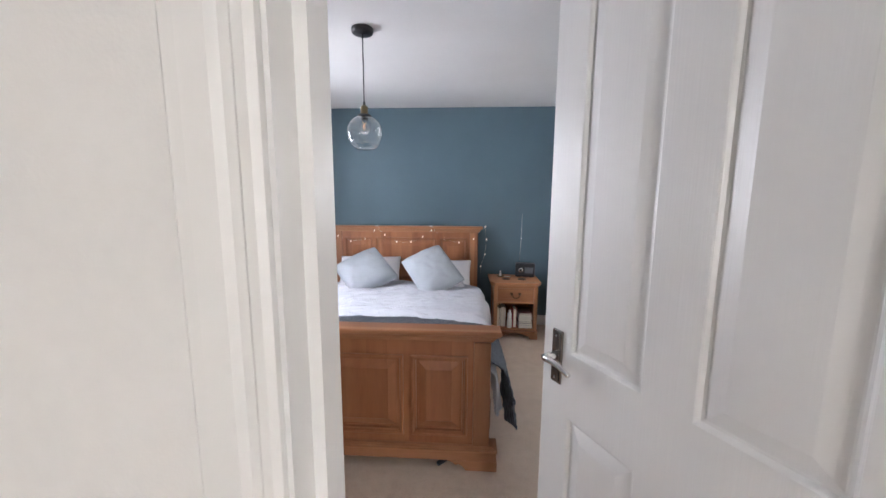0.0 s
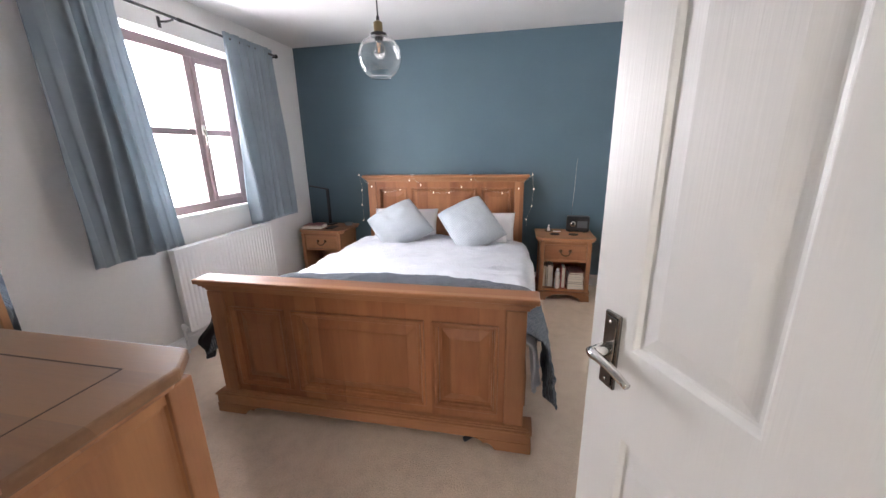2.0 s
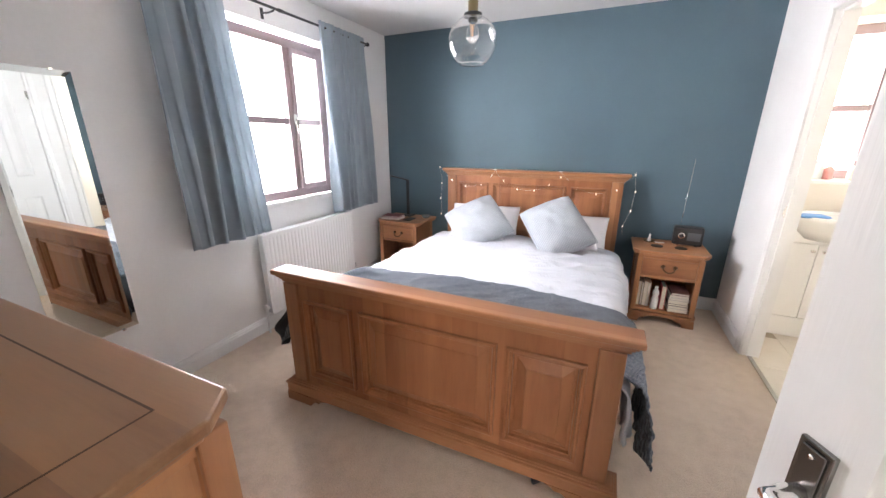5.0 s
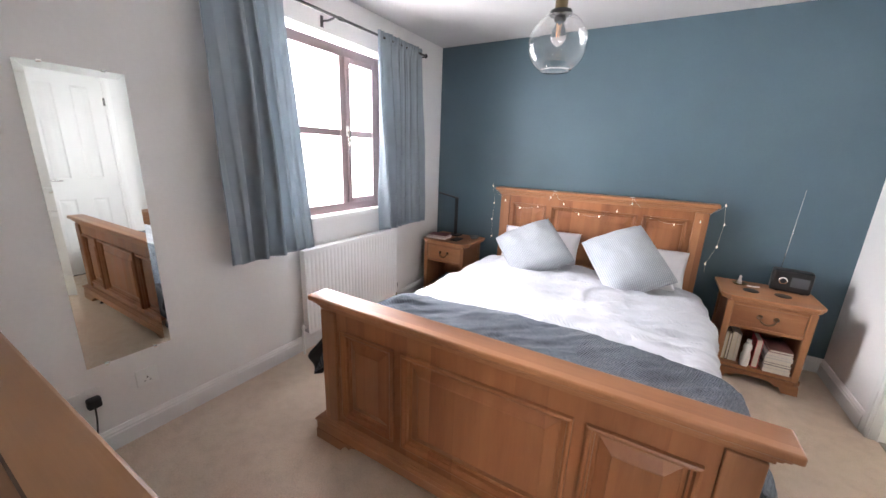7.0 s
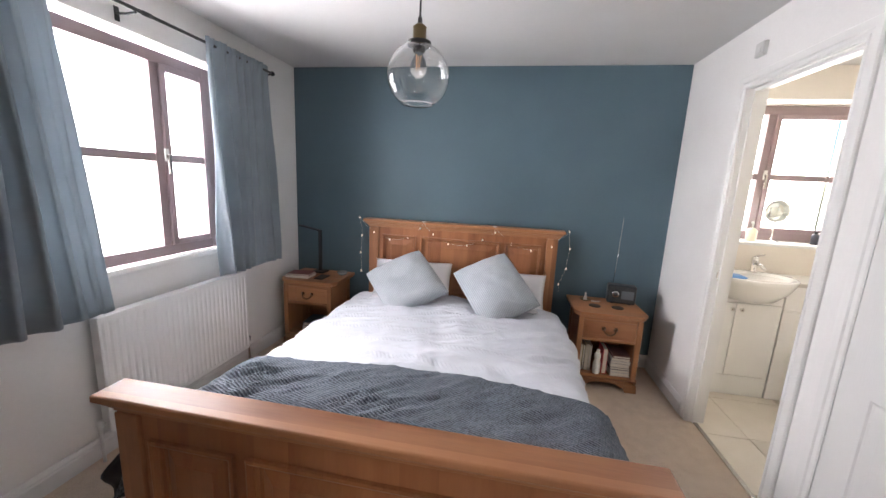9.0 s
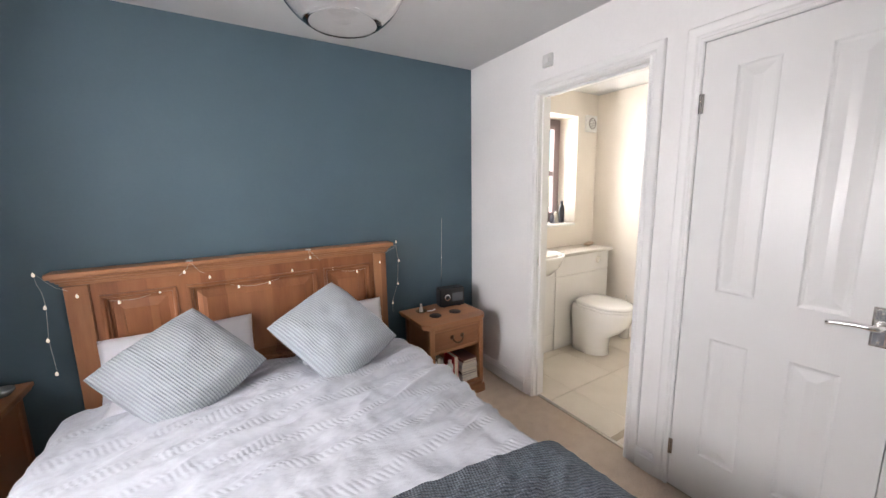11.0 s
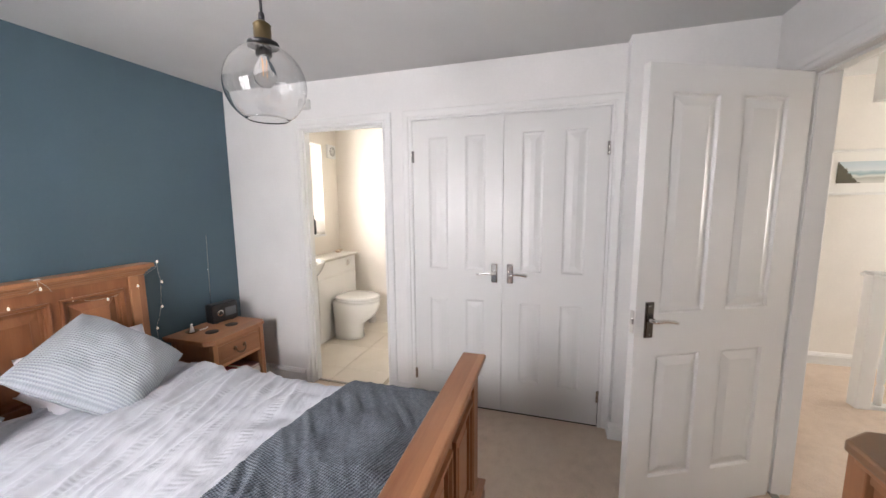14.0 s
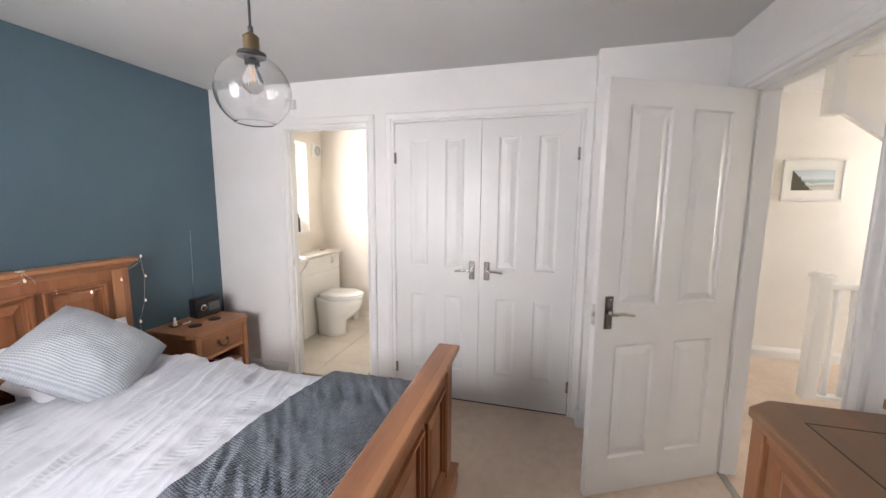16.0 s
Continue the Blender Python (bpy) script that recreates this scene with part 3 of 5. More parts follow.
# ---- windows ----
def window(name, label, ax, at, a0, a1, z0, z1, mull, bar, open_side, sill_depth, handle_at):
    """A dark framed window in the plane x=at or y=at; mull is where the mullion stands, bar the height of the glazing bars."""
    w = thing(name, label, "window", kind="structure")

    def bx(a_lo, a_hi, zl, zh, d0, d1):
        return (at + d0, at + d1, a_lo, a_hi, zl, zh) if ax == "x" else (a_lo, a_hi, at - d1, at - d0, zl, zh)
    f = 0.062
    fr = boxes(bx(a0, a0 + f, z0, z1, -0.03, 0.03), bx(a1 - f, a1, z0, z1, -0.03, 0.03), bx(a0 + f, a1 - f, z0, z0 + f, -0.03, 0.03), bx(a0 + f, a1 - f, z1 - f, z1, -0.03, 0.03),
               bx(mull - 0.024, mull + 0.024, z0 + f, z1 - f, -0.03, 0.03), bevel=0.003)
    part("window_frame", fr, M_upvc, w, "dark rosewood-brown window frame")
    lo, hi = (mull + 0.024, a1 - f) if open_side > 0 else (a0 + f, mull - 0.024)
    s = 0.036
    sash = boxes(bx(lo, lo + s, z0 + f, z1 - f, 0.0, 0.045), bx(hi - s, hi, z0 + f, z1 - f, 0.0, 0.045), bx(lo + s, hi - s, z0 + f, z0 + f + s, 0.0, 0.045), bx(lo + s, hi - s, z1 - f - s, z1 - f, 0.0, 0.045), bevel=0.004)
    part("sash", sash, M_upvc, w, "dark brown opening sash")
    lo2, hi2 = (a0 + f, mull - 0.024) if open_side > 0 else (mull + 0.024, a1 - f)
    part("glazing_bar", boxes(bx(lo2, hi2, bar - 0.022, bar + 0.022, -0.012, 0.024), bevel=0.003), M_upvc, w)
    part("glazing_bar", boxes(bx(lo + s, hi - s, bar - 0.022, bar + 0.022, 0.004, 0.038), bevel=0.003), M_upvc, w)
    for a, b, pad in ((lo2, hi2, 0.0), (lo + s, hi - s, s)):
        for c, d in ((z0 + f + pad, bar - 0.022), (bar + 0.022, z1 - f - pad)):
            p = part("pane", boxes(bx(a, b, c, d, -0.006, 0.0)), M_pane, w)
            p.visible_shadow = False
    ha = handle_at
    hb = boxes(bx(ha - 0.012, ha + 0.012, bar - 0.02, bar + 0.05, 0.045, 0.055), bevel=0.002)
    base = part("handle_plate", hb, M_plasticw, w, "pale window handle base")
    box_l = bx(ha - 0.009, ha + 0.009, bar - 0.09, bar + 0.02, 0.062, 0.074)
    bm = bmesh.new()
    box(bm, *box_l, bevel=0.004)
    box(bm, *bx(ha - 0.007, ha + 0.007, bar - 0.003, bar + 0.018, 0.053, 0.066), bevel=0.002)
    part("handle", bm, M_nickel, w, "metal window handle")
    return w


window("window_bedroom", "dark brown framed casement window with an opening sash", "x", -1.60, 2.60, 3.62, 0.925, 2.055, 3.232, 1.49, 1, 0.1, 3.252)
structure("window_sill", boxes((X0 - 0.045, X0 + 0.022, WY0 - 0.0, WY1, WZ0, WZ0 + 0.028), bevel=0.004), M_trim, "white gloss window board under the bedroom window", "window sill")
window("window_shower", "dark brown framed window with an opening sash", "y", 4.745, SWX0, SWX1, SWZ0 + 0.025, SWZ1, 2.285, 1.585, 1, 0.1, 2.30)
structure("shower_window_sill", boxes((SWX0, SWX1, Y1 - 0.012, 4.715, SWZ0, SWZ0 + 0.022), bevel=0.004), M_trim, "white tiled sill of the shower room window", "window sill")
# Unseen landing window, made wider than likely to suit the fill lamp.
window("window_landing", "landing window out of view, widened to let in light", "y", -2.25, 1.45, 3.13, 0.85, 2.05, 2.29, 1.45, 1, 0.1, 2.66)


# ---- the bed ----
BED_RINGS = [(0, 0), (0.001, 0.014), (0.008, 0.017), (0.015, 0.014), (0.020, 0.003), (0.026, 0.002), (0.028, -0.012), (0.038, -0.012), (0.040, -0.014), (0.078, 0.001), (0.081, 0.004)]
bed = thing("bed", "oak panelled double bed with a heavy moulded headboard and footboard", "bed", 0.005, 3.30, 0)


def capped(parent, name, yf, yb, top, xs, bottom, label):
    """One end of the bed: cap, posts, panelled board. yf is the front of the cap, yb its back (local y)."""
    s = new(name)
    s.parent = parent
    tagged(s, label)
    bm = bmesh.new()
    box(bm, -0.823, 0.823, yf, yb, top - 0.026, top, 0.007, 3)
    part("cap", bm, M_oakx, s)
    bm = bmesh.new()
    # crown moulding in three steps, run round the board
    for k, (ox, z0, z1, bv) in enumerate(((0.808, top - 0.040, top - 0.0262, 0.006), (0.797, top - 0.052, top - 0.0402, 0.005), (0.787, top - 0.066, top - 0.0522, 0.003))):
        iy = (0.823 - ox)
        box(bm, -ox, ox, yf + iy, yb - iy, z0, z1, bv, 2)
    part("crown_moulding", bm, M_oakx, s)
    for sx in (-1, 1):
        bm = bmesh.new()
        x0, x1 = sorted((sx * 0.690, sx * 0.775))
        box(bm, x0, x1, yf + 0.028, yb - 0.028, 0.118 if bottom < 0.2 else 0.0, top - 0.0662, 0.004)
        part("post", bm, M_oakz, s)
    zt = top - 0.0662
    bm = bmesh.new()
    us = [-0.689, -0.660, -0.367, -0.326, 0.330, 0.367, 0.660, 0.689]
    vs = [bottom, bottom + 0.048, top - 0.142, zt]
    if top > 1:
        vs = [bottom, bottom + 0.05, top - 0.125, zt]
    fy = yf + 0.040
    panelled(bm, lambda u, v, d: (u, fy - d, v), us, vs, [(1, 1), (3, 1), (5, 1)], BED_RINGS)
    by = fy + 0.040
    panelled(bm, lambda u, v, d: (u, by + d, v), us, vs, [(1, 1), (3, 1), (5, 1)], [(0, 0), (0.01, -0.002)])
    for z in (bottom, zt):
        bm.faces.new([bm.verts.new(q) for q in ((-0.689, fy, z), (0.689, fy, z), (0.689, by, z), (-0.689, by, z))])
    bmesh.ops.remove_doubles(bm, verts=bm.verts, dist=1e-5)
    part("panelled_board", bm, M_oakpanel, s)
    return s


foot = capped(bed, "footboard", -1.060, -0.950, 0.749, None, 0.12, "oak footboard with three fielded panels")
head = capped(bed, "headboard", 1.020, 1.125, 1.100, None, 0.42, "oak headboard with three fielded panels")
bm = bmesh.new()
box(bm, -0.812, 0.812, -1.058, -0.953, 0.052, 0.102, 0.003)
part("plinth", bm, M_oakx, foot)
bm = bmesh.new()
for ox, z0, z1 in ((0.818, 0.1022, 0.111), (0.806, 0.1112, 0.117), (0.797, 0.1172, 0.122)):
    i = 0.818 - ox
    box(bm, -ox, ox, -1.064 + i, -0.947 - i, z0, z1, 0.003)
part("base_moulding", bm, M_oakx, foot)
for sx in (-1, 1):
    # bracket foot with a curved inner edge
    bm = bmesh.new()
    pts = [(0.815, 0.0), (0.815, 0.0518), (0.560, 0.0518), (0.585, 0.046), (0.600, 0.030), (0.622, 0.034), (0.640, 0.022), (0.655, 0.0)]
    lo = [bm.verts.new((sx * x, -1.060, z)) for x, z in pts]
    hi = [bm.verts.new((sx * x, -0.951, z)) for x, z in pts]
    for i in range(len(pts)):
        j = (i + 1) % len(pts)
        bm.faces.new((lo[i], lo[j], hi[j], hi[i]))
    bm.faces.new(lo)
    bm.faces.new(hi)
    part("bracket_foot", bm, M_oakx, foot)
for sx in (-1, 1):
    x0, x1 = sorted((sx * 0.755, sx * 0.785))
    part("side_rail", boxes((x0, x1, -0.956, 1.03, 0.17, 0.34), bevel=0.003), M_oaky, bed)
for i in range(5):
    y = -0.7 + i * 0.38
    part("slat", boxes((-0.754, 0.754, y, y + 0.09, 0.21, 0.232), bevel=0.002), M_oakx, bed)
for sy in (0.0, 0.76):
    part("support_leg", boxes((-0.03, 0.03, sy, sy + 0.06, 0.0, 0.21), bevel=0.002), M_oakz, bed)

mattress = thing("mattress", "thick white mattress on the oak bed", "mattress", 0.005, 3.30, 0.235)
part("ticking", boxes((-0.745, 0.745, -0.940, 1.015, 0, 0.215), bevel=0.04), M_sheet, mattress)


def bed_surface(s, y, lift=0.0):
    """Height and x of the bedding at arc position s across the bed (metres from the middle) and y along it (world)."""
    w, r = 0.735, 0.075
    crown = 0.022 * (1 - (min(abs(s), w) / w) ** 2)
    top = 0.478 + crown + lift
    a = abs(s)
    if a <= w:
        x, z = a, top
    elif a <= w + r * math.pi / 2:
        t = (a - w) / r
        x, z = w + (r + lift) * math.sin(t), top - (r + lift) * (1 - math.cos(t))
    else:
        x, z = w + r + lift + 0.05 * (a - w - r * math.pi / 2), top - (r + lift) - (a - w - r * math.pi / 2)
    return math.copysign(x, s), z


def drape(name, smax_l, smax_r, ya, yb, nx, ny, lift, rough, seed, edge=None, creased=1.0, slant=0.28):
    bm = bmesh.new()
    grid = []
    for j in range(ny + 1):
        v = j / ny
        row = []
        for i in range(nx + 1):
            u = i / nx
            s = -smax_l + u * (smax_l + smax_r)
            y = ya + v * (yb - ya)
            if edge:
                s, y = edge(s, y, u, v)
            x, z = bed_surface(s, y, lift)
            nn = noise.noise(Vector((s * 2.2 + y * 0.8, y * 5.5 - s * 1.5, seed))) * 0.6 + noise.noise(Vector((s * 7.5 + y * 3, y * 5.1 - s * 2, seed + 4))) * 0.33 + noise.noise(Vector((s * 19, y * 13 + s * 6, seed + 9))) * 0.14
            side = max(0.0, min(1.0, (abs(s) - 0.72) / 0.2))
            p_, q_ = s * 0.95 + y * slant, y * 0.95 - s * slant
            crease = 1 - abs(noise.noise(Vector((p_ * 1.5, q_ * 8.5, seed + 2)))) * 2.8
            crease2 = 1 - abs(noise.noise(Vector((p_ * 2.6 + 5, q_ * 19.0, seed + 5)))) * 2.4
            where = 0.5 + 0.9 * noise.noise(Vector((s * 1.7, y * 1.5, seed + 8)))
            d = rough * (nn + creased * max(0.0, where) * (0.28 * max(0.0, crease) ** 2 + 0.20 * max(0.0, crease2) ** 2))
            fold = 0.024 * max(0.0, min(1.0, (abs(s) - 0.84) / 0.22)) * math.sin(y * 31 + 3 * math.sin(y * 7 + seed)) * (1 if rough > 0.01 else 0.5)
            if seed == 2.0:
                d *= 0.25 + 0.75 * max(0.0, min(1.0, (y - 2.90) / 0.10))
            if seed == 7.0:
                d *= (0.35 + 0.65 * min(1.0, (1 - v) / 0.25)) * (1 - 0.7 * max(0.0, min(1.0, (s - 0.50) / 0.18)))
            z += d * (1 - side) + rough * 0.6
            x += math.copysign((d * 1.2 + fold + (0.034 if seed == 7.0 else 0.012)) * side, s)
            row.append(bm.verts.new((x, y, z)))
        grid.append(row)
    for a, b in zip(grid, grid[1:]):
        for i in range(nx):
            bm.faces.new((a[i], a[i + 1], b[i + 1], b[i]))
    return bm


def duvet_edge(s, y, u, v):
    return s, y + 0.02 * math.sin(s * 5) * v


duvet = thing("duvet", "white duvet with bands of puckered stitching, rumpled, spread over the bed", "duvet", 0.005, 0, 0)
cover = part("duvet_cover", drape("duvet", 1.02, 1.05, 2.372, 4.16, 200, 220, 0.004, 0.040, 2.0, duvet_edge, 2.3), M_duvet, duvet, "", True)
seams = [[tuple(cover.data.vertices[j * 201 + k].co) for j in range(0, 221, 2)] for k in (0, 200)]
solid(cover, 0.012, -1)
for pts in seams:
    part("edge_seam", tube(pts, 0.005, 6), M_duvet, duvet, "", True)


def throw_edge(s, y, u, v):
    far = 2.95 + 0.02 * math.sin(s * 4 + 1) - 0.10 * max(0.0, s - 0.72) * 2.2 - 0.12 * max(0.0, -0.6 - s)
    yy = 2.362 + (far - 2.362) * v
    if abs(s) > 0.8:
        yy += 0.03 * math.sin(abs(s) * 17)
    return s, yy


throw = thing("throw", "slate grey ribbed knitted throw laid across the foot of the bed", "blanket", 0.005, 0, 0)
tcloth = part("knitted_cloth", drape("throw", 1.0, 1.12, 2.362, 3.0, 190, 90, 0.038, 0.036, 7.0, throw_edge, 2.8, 0.75), M_throw, throw, "", True)
solid(tcloth, 0.009, 1)
hem = []
for k in range(81):
    s, y = throw_edge(-1.0 + 2.16 * k / 80, 0, k / 80, 0.985)
    x, z = bed_surface(s, y, 0.020)
    nn = noise.noise(Vector((s * 2.2 + y * 0.8, y * 5.5 - s * 1.5, 7.0))) * 0.6
    side = max(0.0, min(1.0, (abs(s) - 0.72) / 0.2))
    hem.append((x + math.copysign(0.012 * side, s), y, z + 0.012 * nn * (1 - side) + 0.029))
part("hem", tube(hem, 0.006, 8), M_throw, throw, "", True)
# dark folded cloth hanging at the window side of the bed foot
bm = bmesh.new()
rows = []
for j in range(15):
    v = j / 14
    row = []
    for i in range(19):
        u = i / 18
        y = 2.37 + 0.30 * u * (1 - 0.45 * v) + 0.02 * math.sin(9 * v)
        x = -0.865 - 0.10 * math.sin(v * 1.9) - 0.022 * math.sin(u * 17 + 2 * v)
        z = 0.47 - 0.26 * v + 0.07 * u * v
        row.append(bm.verts.new((x, y, z)))
    rows.append(row)
for a, b in zip(rows, rows[1:]):
    for i in range(18):
        bm.faces.new((a[i], a[i + 1], b[i + 1], b[i]))
dark = part("hanging_cloth", bm, M_darkcloth, None, "black and grey cloth hanging off the bed corner", True)
solid(tagged(dark, "", "clothing"), 0.012, 1)
bm = bmesh.new()
pts = [(0.515, 2.262, 0.014), (0.55, 2.29, 0.018), (0.59, 2.325, 0.012), (0.62, 2.40, 0.012), (0.60, 2.48, 0.012)]
tube(pts, 0.012, 8, bm)
tagged(part("strap", bm, M_darkcloth, None, "black cloth strap lying on the carpet under the bed", True), "", "strap")


def pillow_mesh(w, h, t, n=22, corner=0.06, seed=0.0, rumple=0.012):
    """A stuffed cushion, flat in its local x and y, with pulled-in sides and pointed corners."""
    bm = bmesh.new()
    sheets = []
    for sgn in (1, -1):
        rows = []
        for j in range(n + 1):
            row = []
            for i in range(n + 1):
                a, b = 2 * i / n - 1, 2 * j / n - 1
                pull_x = 1 - corner * (1 - b * b) * abs(a)
                pull_y = 1 - corner * (1 - a * a) * abs(b)
                fat = max(0.0, (1 - abs(a) ** 2.2) * (1 - abs(b) ** 2.2)) ** 0.46
                nz = (noise.noise(Vector((a * 2.3 + seed, b * 2.3, seed + sgn))) + 0.35 * noise.noise(Vector((a * 6 + seed, b * 5, seed)))) * rumple * fat
                ear = 1 - 0.035 * (abs(a) * abs(b)) ** 3
                p = (a * w / 2 * pull_x * ear, b * h / 2 * pull_y * ear, sgn * (t / 2 * fat) + nz)
                row.append(bm.verts.new(p))
            rows.append(row)
        sheets.append(rows)
    for rows in sheets:
        for a, b in zip(rows, rows[1:]):
            for i in range(n):
                bm.faces.new((a[i], a[i + 1], b[i + 1], b[i]))
    bmesh.ops.remove_doubles(bm, verts=bm.verts, dist=1e-4)
    return bm


def piping(w, h, corner=0.06, n=60, r=0.003):
    pts = []
    for k in range(n):
        q = 4 * k / n
        side, f = int(q), 2 * (q - int(q)) - 1
        a, b = ((f, -1), (1, f), (-f, 1), (-1, -f))[side]
        ear = 1 - 0.035 * (abs(a) * abs(b)) ** 3
        pts.append((a * w / 2 * (1 - corner * (1 - b * b) * abs(a)) * ear, b * h / 2 * (1 - corner * (1 - a * a) * abs(b)) * ear, 0))
    pts += pts[:2]
    return tube(pts, r, 6)


def place_by(top, bottom, left, right, size):
    """The pose of a leaning cushion from its four corners, and what bends its square to them."""
    t, b, l, r = Vector(top), Vector(bottom), Vector(left), Vector(right)
    c = (t + b + l + r) / 4
    up, across = (t - b), (r - l)
    n = across.cross(up).normalized()
    sx, sy = (across - up) / 2 / size, (across + up) / 2 / size
    ex = sx.normalized()
    ey = n.cross(ex).normalized()
    frame_ = Matrix((ex, ey, n)).transposed()
    bend = frame_.inverted() @ Matrix((sx, sy, n)).transposed()
    return Matrix.Translation(c) @ frame_.to_4x4(), bend.to_4x4()


for corners, lab in ((((-0.276, 4.185, 0.903), (-0.368, 3.815, 0.458), (-0.693, 4.075, 0.680), (-0.030, 4.020, 0.615)), "pale blue-grey corded square cushion leaning on the window-side pillow"),
                     (((0.382, 4.190, 0.93), (0.288, 3.790, 0.478), (0.003, 4.075, 0.750), (0.637, 3.915, 0.620)), "pale blue-grey corded square cushion leaning on the door-side pillow")):
    c = thing("cushion", lab, "cushion", group="cushions on the bed")
    c.matrix_basis, bend = place_by(*corners, 0.46)
    bm = pillow_mesh(0.475, 0.475, 0.265, 34, 0.022, corners[0][0] * 5, 0.024)
    bmesh.ops.transform(bm, verts=bm.verts, matrix=bend)
    body = part("cover", bm, M_cushion, c, "", True)
    bm = piping(0.475, 0.475, 0.022)
    bmesh.ops.transform(bm, verts=bm.verts, matrix=bend)
    part("seam", bm, M_cushion, c, "", True)
for x, y, z, rx, rz, w, hgt in ((-0.355, 4.245, 0.615, 66, 3, 0.66, 0.36), (0.435, 4.262, 0.605, 68, -3, 0.56, 0.32), (-0.36, 4.19, 0.545, 10, -2, 0.56, 0.34), (0.40, 4.20, 0.545, 9, 3, 0.50, 0.32)):
    p = thing("pillow", "white cotton pillow at the head of the bed", "pillow", group="pillows")
    p.matrix_basis = pose(x, y, z, rx, 0, rz)
    part("pillowcase", pillow_mesh(w, hgt, 0.14, 20, 0.07, x * 9 + rx, 0.02), M_sheet, p, "", True)

# fairy lights along the headboard
lights = thing("fairy_lights", "string of small warm fairy lights draped over the headboard", "string lights", 0.0, 0.0, 0.0)
HOOKS = [(-0.834, 0.649), (-0.841, 0.809), (-0.830, 0.958), (-0.838, 1.112), (-0.724, 0.992), (-0.587, 0.937), (-0.429, 0.963), (-0.317, 1.056), (-0.291, 1.104), (-0.215, 1.008), (-0.087, 0.936), (0.068, 0.935),
         (0.192, 0.990), (0.290, 1.063), (0.285, 1.104), (0.425, 0.971), (0.579, 0.934), (0.732, 0.977), (0.790, 1.05), (0.852, 1.105), (0.868, 0.973), (0.855, 0.815), (0.812, 0.686), (0.82, 0.60)]
cable = []
for (xa, za), (xb, zb) in zip(HOOKS, HOOKS[1:]):
    for k in range(4):
        f = k / 4
        x = xa + (xb - xa) * f
        front = 4.362 if abs(x) < 0.70 else (4.351 if abs(x) < 0.79 else 4.345)
        if (za + (zb - za) * f) > 1.045 and abs(x) < 0.84:
            front = 4.316
        cable.append((x, front, za + (zb - za) * f - 0.012 * math.sin(math.pi * f)))
part("wire", tube(cable, 0.0008, 5), M_wire, lights, "", True)
for i, (x, z) in enumerate(HOOKS):
    if i in (8, 14, 18, 23):
        continue
    front = 4.350 if abs(x) < 0.70 else (4.340 if abs(x) < 0.79 else 4.335)
    if z > 1.045 and abs(x) < 0.84:
        front = 4.308
    bm = lathe([(0.0005, -0.008), (0.0042, -0.006), (0.0056, -0.001), (0.0046, 0.004), (0.0022, 0.008), (0.0010, 0.012)], 10, (x, front, z - 0.006))
    part("bulb", bm, M_bulb, lights, "", True)
for x in (-0.291, 0.285):
    part("clip", boxes((x - 0.014, x + 0.014, 4.312, 4.335, 1.101, 1.107), bevel=0.002), M_plasticw, lights)


